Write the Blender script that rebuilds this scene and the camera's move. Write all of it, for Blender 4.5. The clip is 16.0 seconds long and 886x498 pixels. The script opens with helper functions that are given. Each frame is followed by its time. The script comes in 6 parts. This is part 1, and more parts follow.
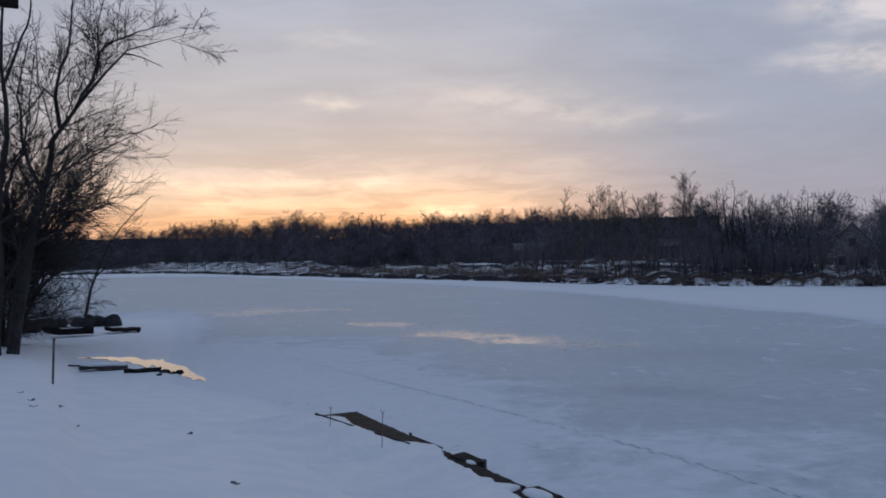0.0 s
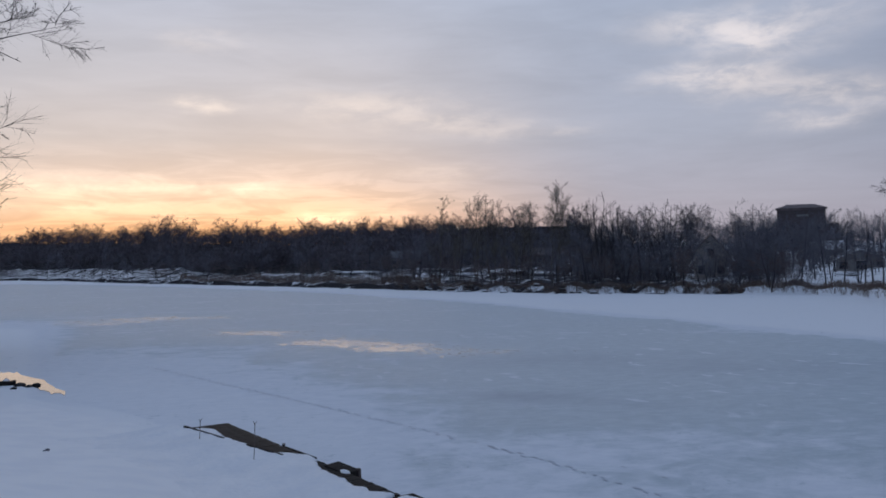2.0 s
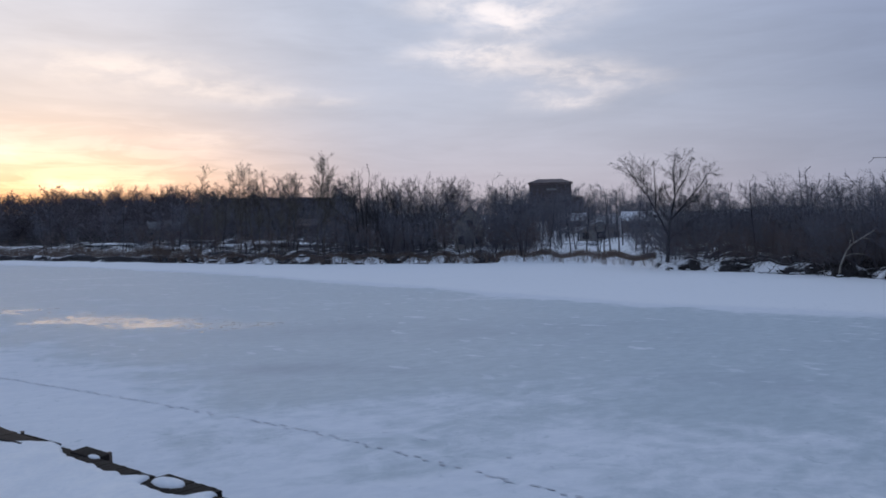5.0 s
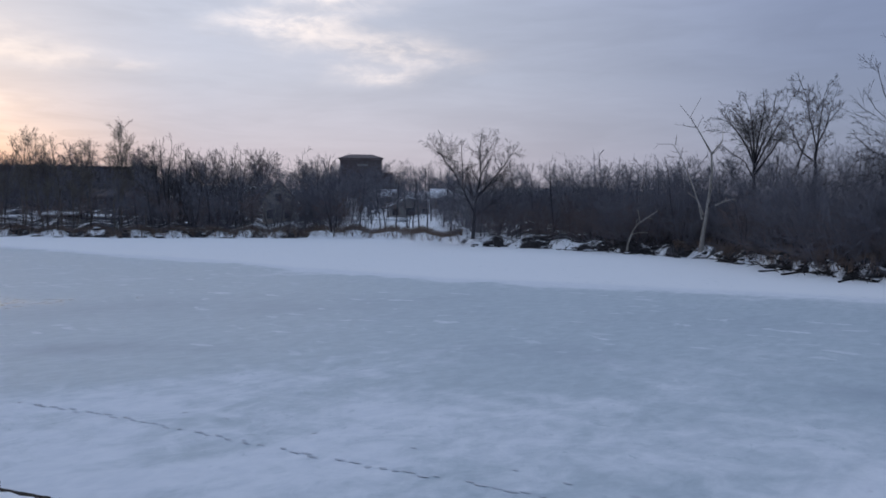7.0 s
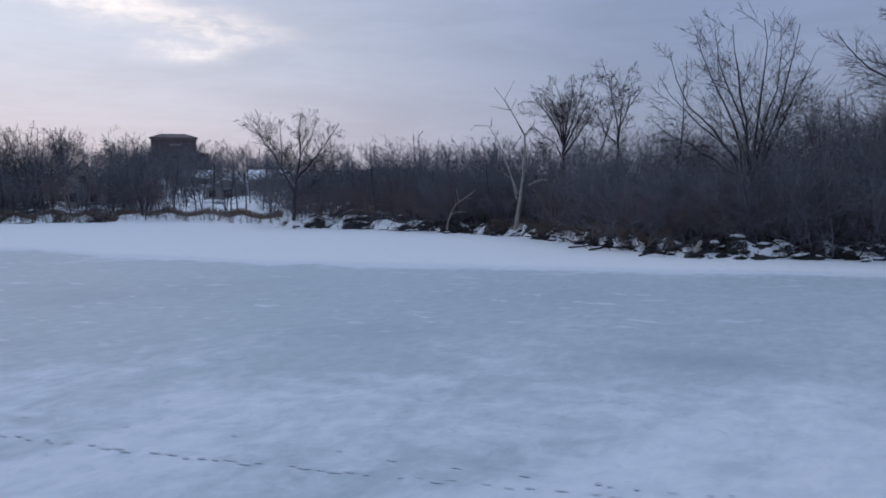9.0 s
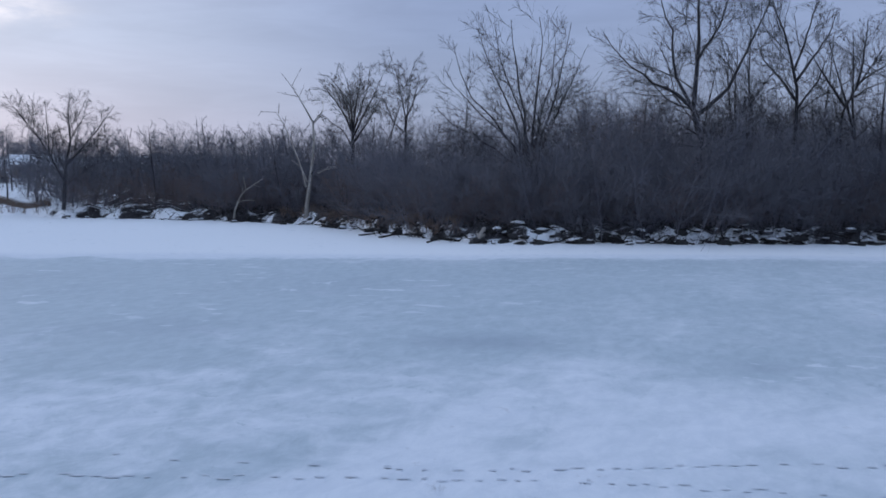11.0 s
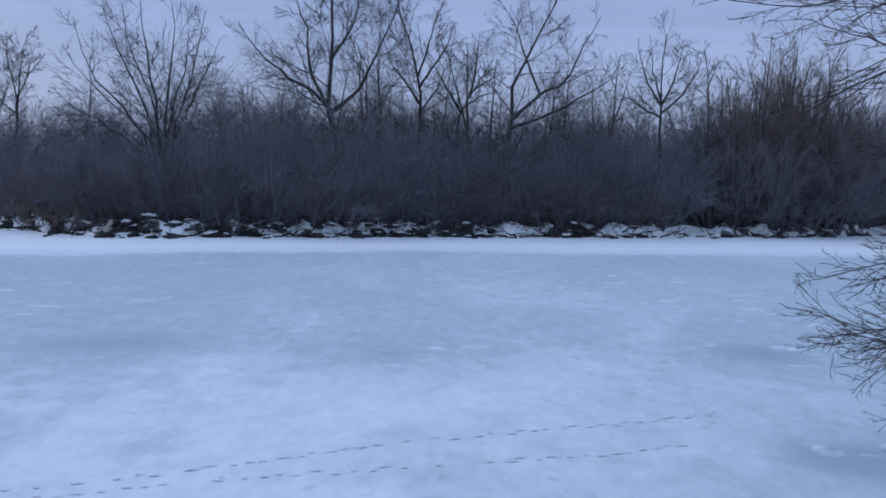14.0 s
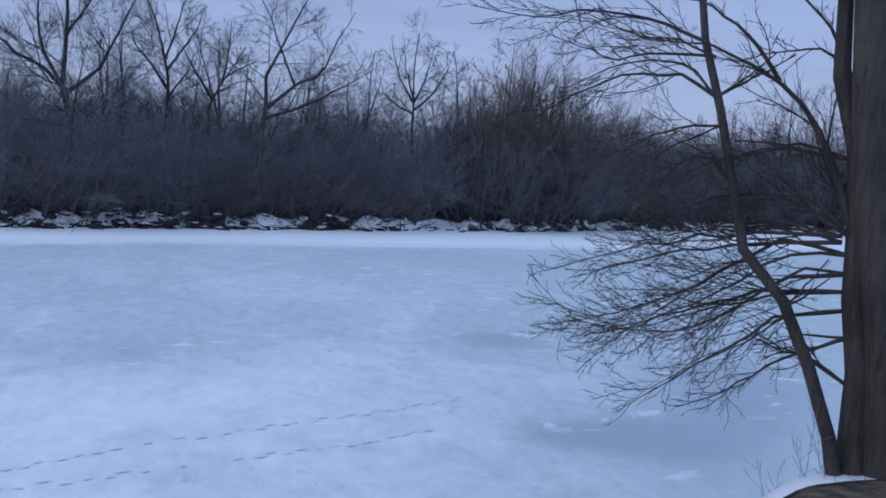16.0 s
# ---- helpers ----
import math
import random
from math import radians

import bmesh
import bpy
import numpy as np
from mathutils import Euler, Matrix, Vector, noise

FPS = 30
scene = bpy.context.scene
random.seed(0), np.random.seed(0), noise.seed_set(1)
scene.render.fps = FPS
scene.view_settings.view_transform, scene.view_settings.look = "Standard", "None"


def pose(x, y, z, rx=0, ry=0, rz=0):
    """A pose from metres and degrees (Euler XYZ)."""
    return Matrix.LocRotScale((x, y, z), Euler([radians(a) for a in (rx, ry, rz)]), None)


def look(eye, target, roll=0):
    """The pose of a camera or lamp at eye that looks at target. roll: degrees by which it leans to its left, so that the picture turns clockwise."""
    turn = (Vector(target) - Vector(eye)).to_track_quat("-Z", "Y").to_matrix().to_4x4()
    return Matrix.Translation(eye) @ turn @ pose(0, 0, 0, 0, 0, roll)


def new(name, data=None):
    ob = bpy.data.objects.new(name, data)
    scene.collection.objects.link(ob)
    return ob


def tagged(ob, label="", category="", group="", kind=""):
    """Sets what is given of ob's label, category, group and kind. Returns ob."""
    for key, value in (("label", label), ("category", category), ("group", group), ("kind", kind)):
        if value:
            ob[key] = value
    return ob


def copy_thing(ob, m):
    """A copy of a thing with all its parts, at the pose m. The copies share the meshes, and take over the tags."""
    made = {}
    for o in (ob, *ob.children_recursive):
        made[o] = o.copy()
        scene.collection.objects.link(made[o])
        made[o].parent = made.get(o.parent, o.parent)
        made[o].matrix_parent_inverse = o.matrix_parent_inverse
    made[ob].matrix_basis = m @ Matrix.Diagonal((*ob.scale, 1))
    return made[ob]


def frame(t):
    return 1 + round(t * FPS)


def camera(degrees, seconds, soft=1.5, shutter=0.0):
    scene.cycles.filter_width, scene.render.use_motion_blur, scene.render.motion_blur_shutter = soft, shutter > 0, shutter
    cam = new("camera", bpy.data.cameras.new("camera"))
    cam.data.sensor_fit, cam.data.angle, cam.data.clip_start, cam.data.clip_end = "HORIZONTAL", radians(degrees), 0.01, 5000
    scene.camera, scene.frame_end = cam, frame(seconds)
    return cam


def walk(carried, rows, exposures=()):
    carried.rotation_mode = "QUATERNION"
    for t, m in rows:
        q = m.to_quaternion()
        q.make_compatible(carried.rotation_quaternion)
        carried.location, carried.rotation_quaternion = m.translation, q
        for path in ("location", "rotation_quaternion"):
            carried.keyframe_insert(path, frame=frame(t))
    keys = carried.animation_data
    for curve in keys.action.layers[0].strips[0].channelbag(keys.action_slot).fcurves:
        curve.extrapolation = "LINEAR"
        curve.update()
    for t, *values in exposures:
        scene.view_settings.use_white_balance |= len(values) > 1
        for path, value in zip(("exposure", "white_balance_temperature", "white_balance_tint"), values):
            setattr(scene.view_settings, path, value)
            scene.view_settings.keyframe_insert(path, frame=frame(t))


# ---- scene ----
# The camera: a person on the bank turns on the spot and holds it a little ahead of the body.
cam = camera(55.12, 16.0, soft=1.75)
EYE, REACH = 4.2, 0.264
TURNS = [  # seconds, degrees turned to the right, pitch, lean to the left
    (0.0, 0.00, 0.50, -1.10),
    (0.5, 1.39, 0.45, -0.86),
    (1.0, 3.67, 0.32, -0.90),
    (1.5, 5.89, 0.24, -0.69),
    (2.0, 8.23, 0.89, -0.84),
    (2.5, 10.84, 1.14, -0.93),
    (3.0, 13.81, 0.62, -0.97),
    (3.5, 16.70, 0.06, -0.60),
    (6.0, 29.50, -2.38, -0.82),
    (6.5, 33.11, -2.78, -0.24),
    (7.0, 36.62, -3.05, 0.14),
    (7.5, 39.84, -3.29, -0.21),
    (8.0, 42.81, -3.78, -0.22),
    (10.5, 58.40, -4.83, -0.12),
    (11.0, 62.63, -5.17, 0.12),
    (11.5, 67.88, -5.48, 0.42),
    (12.0, 72.36, -5.45, 0.81),
    (12.5, 75.74, -5.30, 1.02),
    (13.0, 79.22, -5.06, 1.18),
    (13.5, 82.80, -5.11, 1.74),
    (14.0, 86.72, -5.19, 1.87),
    (14.5, 90.85, -5.08, 1.82),
    (15.0, 94.55, -5.27, 2.35),
    (15.5, 98.51, -5.12, 2.76),
    (16.0, 103.16, -4.92, 3.46),
]


def held(yaw, pitch, lean):
    a = radians(yaw)
    return (pose(REACH * math.sin(a), REACH * (math.cos(a) - 1), EYE, 0, 0, -yaw)
            @ pose(0, 0, 0, 90 + pitch) @ pose(0, 0, 0, 0, 0, lean))


walk(cam, [(t, held(yaw, pitch, lean)) for t, yaw, pitch, lean in TURNS],
     [(0.0, 0.0, 6150, 9), (1.5, 0.13, 6150, 9), (2.5, 0.14, 6150, 9), (3.5, 0.29, 6150, 9), (7.0, 0.62, 6450, 9), (11.0, 0.97, 6130, 8), (13.5, 1.13, 5880, 8), (16.0, 1.19, 5850, 8)])


# ---- world and sun ----
class Nodes:
    """Short hand for wiring a node tree."""

    def __init__(self, tree):
        self.tree = tree
        tree.nodes.clear()

    def add(self, kind, **settings):
        node = self.tree.nodes.new(kind)
        for key, value in settings.items():
            setattr(node, key, value)
        return node

    def put(self, socket, value):
        if isinstance(value, bpy.types.NodeSocket):
            self.tree.links.new(value, socket)
        else:
            socket.default_value = value

    def math(self, op, a, b=0.0, c=0.0, clamp=False):
        node = self.add("ShaderNodeMath", operation=op, use_clamp=clamp)
        for socket, value in zip(node.inputs, (a, b, c)):
            self.put(socket, value)
        return node.outputs[0]

    def mix(self, fac, a, b, blend="MIX"):
        node = self.add("ShaderNodeMix", data_type="RGBA", blend_type=blend)
        self.put(node.inputs[0], fac), self.put(node.inputs[6], a), self.put(node.inputs[7], b)
        return node.outputs[2]

    def ramp(self, fac, stops):
        node = self.add("ShaderNodeValToRGB")
        self.put(node.inputs[0], fac)
        elements = node.color_ramp.elements
        for k, (at, colour) in enumerate(stops):
            e = elements[k] if k < 2 else elements.new(at)
            e.position, e.color = at, (*colour, 1)
        return node.outputs[0]

    def span(self, value, lo, hi, a=0.0, b=1.0, smooth=True):
        node = self.add("ShaderNodeMapRange", interpolation_type="SMOOTHSTEP" if smooth else "LINEAR")
        for socket, v in zip(node.inputs, (value, lo, hi, a, b)):
            self.put(socket, v)
        return node.outputs[0]

    def noise(self, vector, scale, detail=4.0, rough=0.55, warp=0.0):
        node = self.add("ShaderNodeTexNoise")
        if vector is not None:
            self.put(node.inputs["Vector"], vector)
        node.inputs["Scale"].default_value, node.inputs["Detail"].default_value = scale, detail
        node.inputs["Roughness"].default_value, node.inputs["Distortion"].default_value = rough, warp
        return node.outputs[0]

    def vec(self, x, y, z):
        node = self.add("ShaderNodeCombineXYZ")
        for socket, v in zip(node.inputs, (x, y, z)):
            self.put(socket, v)
        return node.outputs[0]


def make_world():
    world = bpy.data.worlds.new("dusk_sky")
    scene.world, world.use_nodes = world, True
    n = Nodes(world.node_tree)
    way = n.add("ShaderNodeTexCoord").outputs["Generated"]
    split = n.add("ShaderNodeSeparateXYZ")
    n.put(split.inputs[0], way)
    x, y, z = split.outputs
    az = n.math("MULTIPLY", n.math("ARCTAN2", x, y), 57.2958)
    el = n.math("MULTIPLY", n.math("ARCSINE", z), 57.2958)
    high = n.math("DIVIDE", el, 90.0, clamp=True)
    # the thin cloud deck: warm towards the sunset, lilac grey to blue grey away from it
    warm = n.ramp(high, [(0.0, (0.85, 0.40, 0.15)), (0.027, (1.0, 0.53, 0.26)), (0.045, (1.0, 0.66, 0.42)), (0.062, (0.85, 0.63, 0.49)),
                         (0.09, (0.68, 0.57, 0.51)), (0.13, (0.60, 0.55, 0.55)), (0.20, (0.50, 0.51, 0.58)), (0.45, (0.34, 0.375, 0.47)), (1.0, (0.245, 0.33, 0.49))])
    mild = n.ramp(high, [(0.0, (0.44, 0.39, 0.43)), (0.04, (0.43, 0.40, 0.45)), (0.09, (0.40, 0.41, 0.48)), (0.20, (0.38, 0.42, 0.52)),
                         (0.45, (0.32, 0.365, 0.47)), (1.0, (0.245, 0.33, 0.49))])
    cool = n.ramp(high, [(0.0, (0.19, 0.205, 0.28)), (0.05, (0.18, 0.21, 0.295)), (0.10, (0.165, 0.20, 0.30)), (0.20, (0.155, 0.19, 0.305)),
                         (0.45, (0.25, 0.31, 0.43)), (1.0, (0.245, 0.33, 0.49))])
    off = n.math("ABSOLUTE", n.math("ADD", az, 9.0))
    sunward = n.span(off, 6.0, 31.0, 1.0, 0.0)
    sky = n.mix(n.span(off, 31.0, 76.0), n.mix(sunward, mild, warm), cool)
    # streaks and billows of cloud
    flat = n.vec(n.math("MULTIPLY", az, 0.045), n.math("MULTIPLY", el, 0.22), 0.0)
    billow = n.noise(flat, 1.5, 6.0, 0.55, 0.6)
    fine = n.noise(n.vec(n.math("MULTIPLY", az, 0.11), n.math("MULTIPLY", el, 0.75), 3.0), 1.6, 4.0, 0.6, 0.8)
    shade = n.math("ADD", n.span(billow, 0.3, 0.7, -0.05, 0.05), n.span(fine, 0.3, 0.7, -0.02, 0.02))
    warp_a = n.math("MULTIPLY", n.math("SUBTRACT", n.noise(n.vec(n.math("MULTIPLY", az, 0.16), n.math("MULTIPLY", el, 0.4), 7.0), 1.4, 4.0), 0.5), 3.2)
    warp_e = n.math("MULTIPLY", n.math("SUBTRACT", n.noise(n.vec(n.math("MULTIPLY", az, 0.14), n.math("MULTIPLY", el, 0.4), 17.0), 1.6, 4.0), 0.5), 1.5)
    az2, el2 = n.math("ADD", az, warp_a), n.math("ADD", el, warp_e)
    glow = 0.0
    for a0, e0, wa, we, amount in CLOUDS:
        p = n.math("POWER", n.math("DIVIDE", n.math("SUBTRACT", az2, a0), wa), 2.0)
        q = n.math("POWER", n.math("DIVIDE", n.math("SUBTRACT", el2, e0), we), 2.0)
        glow = n.math("MULTIPLY_ADD", n.math("EXPONENT", n.math("MULTIPLY", n.math("ADD", p, q), -1.0)), amount, glow)
    puff = n.noise(n.vec(n.math("MULTIPLY", az, 0.20), n.math("MULTIPLY", el, 0.5), 9.0), 1.7, 6.0, 0.6, 0.3)
    glow = n.math("MULTIPLY", glow, n.span(puff, 0.32, 0.68, 0.35, 1.40))
    low = n.math("MULTIPLY", sunward, n.span(el, 1.0, 9.0, 1.0, 0.0))
    streak = n.math("MULTIPLY", low, n.span(fine, 0.42, 0.62, -0.10, 0.20))
    lift = n.math("ADD", 1.0, n.math("ADD", shade, streak))
    sky = n.mix(1.0, sky, n.vec(lift, lift, lift), "MULTIPLY")
    light = n.mix(1.0, (1.25, 0.92, 0.60, 1), n.vec(glow, glow, glow), "MULTIPLY")
    sky = n.mix(1.0, sky, light, "ADD")
    clear = n.add("ShaderNodeTexSky", sky_type="NISHITA", sun_disc=False, sun_elevation=radians(1.5), sun_rotation=radians(0.0))
    thin = n.add("ShaderNodeBackground")
    thin.inputs["Strength"].default_value = 0.05
    n.put(thin.inputs["Color"], clear.outputs[0])
    deck = n.add("ShaderNodeBackground")
    n.put(deck.inputs["Color"], sky)
    both = n.add("ShaderNodeMixShader")
    both.inputs[0].default_value = 0.92
    n.put(both.inputs[1], thin.outputs[0]), n.put(both.inputs[2], deck.outputs[0])
    n.put(n.add("ShaderNodeOutputWorld").inputs[0], both.outputs[0])


CLOUDS = [  # bearing, height, half widths in degrees, brightness of the breaks in the cloud deck
    (-7.6, 10.4, 1.9, 0.45, 0.20), (3.6, 10.4, 5.5, 1.0, 0.13), (8.4, 9.4, 4.0, 0.6, 0.09), (13.8, 8.7, 4.5, 0.6, 0.11), (-7.0, 14.4, 3.0, 0.6, 0.08), (8.0, 5.9, 2.6, 0.5, 0.10),
    (25.2, 14.7, 3.4, 1.0, 0.18), (28.6, 13.4, 3.2, 1.2, 0.20), (24.8, 11.6, 3.0, 0.7, 0.20), (28.2, 11.2, 3.0, 1.2, 0.14), (32.4, 10.3, 3.4, 0.9, 0.16), (35.8, 9.5, 2.6, 0.6, 0.13), (31.8, 8.6, 2.6, 0.6, 0.20),
    (32.0, 14.8, 4.5, 1.2, 0.09), (-15.0, 5.1, 8.0, 0.8, 0.22), (-14.0, 3.6, 9.0, 0.5, 0.14), (0.4, 2.9, 2.4, 0.5, 0.36), (3.2, 3.3, 3.5, 0.45, 0.20), (-5.5, 5.1, 5.0, 0.6, 0.14),
]
make_world()

lamp = bpy.data.lights.new("low_sun", "SUN")
lamp.energy, lamp.angle, lamp.color = 0.15, radians(60), (1.0, 0.78, 0.55)
new("low_sun", lamp).matrix_world = look((0, 0, 60), (-math.sin(radians(1.0)) * 100, -math.cos(radians(1.0)) * 100, 54))


# ---- materials ----
def material(name, build):
    mat = bpy.data.materials.new(name)
    mat.use_nodes = True
    n = Nodes(mat.node_tree)
    bsdf = n.add("ShaderNodeBsdfPrincipled")
    n.put(n.add("ShaderNodeOutputMaterial").inputs[0], bsdf.outputs[0])
    build(n, bsdf)
    return mat


def place(n):
    return n.add("ShaderNodeNewGeometry").outputs["Position"]


def bump(n, bsdf, height, strength, distance):
    node = n.add("ShaderNodeBump")
    node.inputs["Strength"].default_value, node.inputs["Distance"].default_value = strength, distance
    n.put(node.inputs["Height"], height)
    n.put(bsdf.inputs["Normal"], node.outputs[0])


def plain(light, dark, scale, rough=0.8, metal=0.0, relief=0.0, detail=5.0):
    """A surface that varies between two colours at two scales, with some relief."""
    def build(n, bsdf):
        p = n.add("ShaderNodeTexCoord").outputs["Object"]
        a, b = n.noise(p, scale, detail), n.noise(p, scale * 7.3, 3.0)
        fac = n.span(n.math("MULTIPLY_ADD", b, 0.4, n.math("MULTIPLY", a, 0.6)), 0.32, 0.68)
        n.put(bsdf.inputs["Base Color"], n.mix(fac, (*dark, 1), (*light, 1)))
        n.put(bsdf.inputs["Roughness"], n.span(b, 0.3, 0.7, max(rough - 0.12, 0.02), min(rough + 0.1, 1.0)))
        bsdf.inputs["Metallic"].default_value = metal
        bsdf.inputs["Specular IOR Level"].default_value = 0.5 if rough < 0.5 else 0.2
        if relief:
            bump(n, bsdf, b, 0.6, relief)
    return build


def bark(light, dark):
    def build(n, bsdf):
        p = n.add("ShaderNodeTexCoord").outputs["Object"]
        stretch = n.add("ShaderNodeMapping")
        stretch.inputs["Scale"].default_value = (9.0, 9.0, 1.4)
        n.put(stretch.inputs["Vector"], p)
        a, b = n.noise(stretch.outputs[0], 2.2, 6.0, 0.65, 0.4), n.noise(p, 0.9, 3.0)
        fac = n.span(n.math("MULTIPLY_ADD", b, 0.5, n.math("MULTIPLY", a, 0.5)), 0.35, 0.65)
        n.put(bsdf.inputs["Base Color"], n.mix(fac, (*dark, 1), (*light, 1)))
        bsdf.inputs["Roughness"].default_value = 0.92
        bsdf.inputs["Specular IOR Level"].default_value = 0.2
        bump(n, bsdf, a, 0.9, 0.02)
    return build


def land(n, bsdf):
    """Snow over dead grass and leaf litter; the cover comes with the mesh."""
    p = place(n)
    cover = n.add("ShaderNodeAttribute", attribute_name="snow_cover").outputs["Fac"]
    patch = n.noise(p, 0.35, 6.0, 0.6, 0.5)
    grain = n.noise(p, 6.0, 5.0, 0.65)
    dents = n.noise(p, 1.3, 4.0, 0.5)
    edge = n.math("ADD", n.math("MULTIPLY_ADD", patch, 1.3, -0.65), n.math("MULTIPLY_ADD", grain, 0.25, -0.12))
    snow = n.span(n.math("ADD", cover, edge), 0.44, 0.56)
    soil = n.mix(n.span(grain, 0.35, 0.65), (0.030, 0.029, 0.031, 1), (0.066, 0.062, 0.066, 1))
    white = n.mix(n.span(dents, 0.35, 0.65), (0.80, 0.82, 0.86, 1), (0.85, 0.865, 0.89, 1))
    leaves = n.mix(n.span(grain, 0.35, 0.65), (0.06, 0.048, 0.038, 1), (0.17, 0.138, 0.11, 1))
    soil = n.mix(n.span(cover, 0.0, -0.6), soil, leaves)
    n.put(bsdf.inputs["Base Color"], n.mix(snow, soil, white))
    n.put(bsdf.inputs["Roughness"], n.span(snow, 0.0, 1.0, 1.0, 0.75))
    n.put(bsdf.inputs["Specular IOR Level"], n.span(snow, 0.0, 1.0, 0.0, 0.22))
    bump(n, bsdf, n.math("MULTIPLY_ADD", dents, 1.0, n.math("MULTIPLY", grain, 0.3)), 0.16, 0.06)


def lake_ice(n, bsdf):
    """Grey refrozen ice, wind-blown snow lying on it in patches, and films of meltwater."""
    p = place(n)
    cover = n.add("ShaderNodeAttribute", attribute_name="snow_cover").outputs["Fac"]
    wet = n.add("ShaderNodeAttribute", attribute_name="wet").outputs["Fac"]
    thin = n.add("ShaderNodeAttribute", attribute_name="thin").outputs["Fac"]
    turn = n.add("ShaderNodeMapping")
    turn.inputs["Rotation"].default_value, turn.inputs["Scale"].default_value = (0, 0, radians(-38)), (0.6, 1.0, 1.0)
    n.put(turn.inputs["Vector"], p)
    broad = n.noise(p, 0.05, 4.0, 0.5, 0.6)
    drift_ = n.noise(turn.outputs[0], 0.20, 7.0, 0.62, 1.1)
    patch = n.noise(p, 0.85, 7.0, 0.66, 0.6)
    crust = n.noise(turn.outputs[0], 2.6, 6.0, 0.7, 0.4)
    grain = n.noise(p, 9.0, 4.0, 0.6)
    def centred(value, amount):
        return n.math("MULTIPLY_ADD", value, amount, -0.5 * amount)
    calm = n.add("ShaderNodeAttribute", attribute_name="drifting").outputs["Fac"]
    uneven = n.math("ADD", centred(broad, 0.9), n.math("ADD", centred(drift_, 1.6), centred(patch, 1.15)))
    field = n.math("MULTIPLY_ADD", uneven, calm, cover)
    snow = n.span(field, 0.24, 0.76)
    # flat rags of snow frozen to the bare ice, some of them in swarms
    swarm = n.span(n.noise(p, 0.09, 3.0, 0.5, 0.4), 0.36, 0.58)
    split = n.add("ShaderNodeSeparateXYZ")
    n.put(split.inputs[0], p)
    x, y = split.outputs[0], split.outputs[1]
    across = n.math("MULTIPLY_ADD", x, 0.342 * 0.55, n.math("MULTIPLY", y, -0.94 * 0.55))
    onward = n.math("MULTIPLY_ADD", x, 0.94, n.math("MULTIPLY", y, 0.342))
    rag = n.span(n.noise(n.vec(across, onward, 0.0), 1.15, 5.0, 0.55, 0.4), 0.61, 0.66)
    rag = n.math("MULTIPLY", n.math("MULTIPLY", rag, swarm), n.span(cover, 0.30, 0.55, 0.85, 0.2))
    # pocks and scuffs where the crust has melted through
    pock = n.math("MULTIPLY", n.span(n.noise(p, 2.3, 5.0, 0.62, 0.7), 0.60, 0.68), n.span(n.noise(p, 0.16, 3.0, 0.5, 0.3), 0.42, 0.60, 0.0, 0.65))
    snow = n.math("SUBTRACT", n.math("MAXIMUM", snow, rag), pock, clamp=True)
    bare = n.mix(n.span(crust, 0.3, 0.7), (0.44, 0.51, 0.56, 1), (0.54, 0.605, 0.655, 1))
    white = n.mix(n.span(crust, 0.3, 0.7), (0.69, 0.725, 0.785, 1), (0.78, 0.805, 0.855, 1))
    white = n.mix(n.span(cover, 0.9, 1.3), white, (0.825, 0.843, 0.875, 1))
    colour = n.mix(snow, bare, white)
    dark = n.span(n.math("ADD", thin, n.math("ADD", centred(drift_, 0.8), centred(patch, 0.3))), 0.15, 0.85)
    dark = n.math("MULTIPLY", n.math("SUBTRACT", dark, n.math("MULTIPLY", rag, 0.8), clamp=True), 0.8)
    colour = n.mix(dark, colour, (0.33, 0.385, 0.455, 1))
    ripple = n.noise(p, 1.3, 8.0, 0.72, 1.2)
    pool = n.span(n.math("ADD", wet, n.math("ADD", centred(ripple, 3.6), centred(drift_, 1.4))), 0.55, 1.0)
    n.put(bsdf.inputs["Base Color"], n.mix(n.math("MULTIPLY", pool, 0.5), colour, (0.28, 0.30, 0.33, 1)))
    dry = n.mix(snow, (0.52, 0.52, 0.52, 1), (0.85, 0.85, 0.85, 1))
    n.put(bsdf.inputs["Roughness"], n.mix(pool, dry, (0.16, 0.16, 0.16, 1)))
    n.put(bsdf.inputs["Specular IOR Level"], n.span(pool, 0.0, 1.0, 0.12, 0.7, smooth=False))
    relief = n.math("MULTIPLY_ADD", crust, n.span(pool, 0.0, 1.0, 1.0, 0.05), n.math("MULTIPLY", n.math("MULTIPLY", grain, snow), 0.3))
    bump(n, bsdf, n.math("MULTIPLY_ADD", snow, 0.6, relief), 0.30, 0.05)


def open_water(n, bsdf):
    n.put(bsdf.inputs["Base Color"], (0.02, 0.022, 0.025, 1))
    bsdf.inputs["Roughness"].default_value = 0.04
    bsdf.inputs["IOR"].default_value = 1.33
    bsdf.inputs["Specular IOR Level"].default_value = 0.9
    bump(n, bsdf, n.noise(place(n), 5.0, 2.0), 0.06, 0.02)


def brick_wall(n, bsdf):
    p = n.add("ShaderNodeTexCoord").outputs["Object"]
    a, b = n.noise(p, 0.5, 3.0), n.noise(p, 6.0, 4.0)
    n.put(bsdf.inputs["Base Color"], n.mix(n.math("MULTIPLY_ADD", b, 0.5, n.math("MULTIPLY", a, 0.5)), (0.070, 0.060, 0.060, 1), (0.14, 0.11, 0.108, 1)))
    bsdf.inputs["Roughness"].default_value = 0.9


def glowing(n, bsdf):
    n.put(bsdf.inputs["Emission Color"], (1.0, 0.86, 0.62, 1))
    bsdf.inputs["Emission Strength"].default_value = 6.0


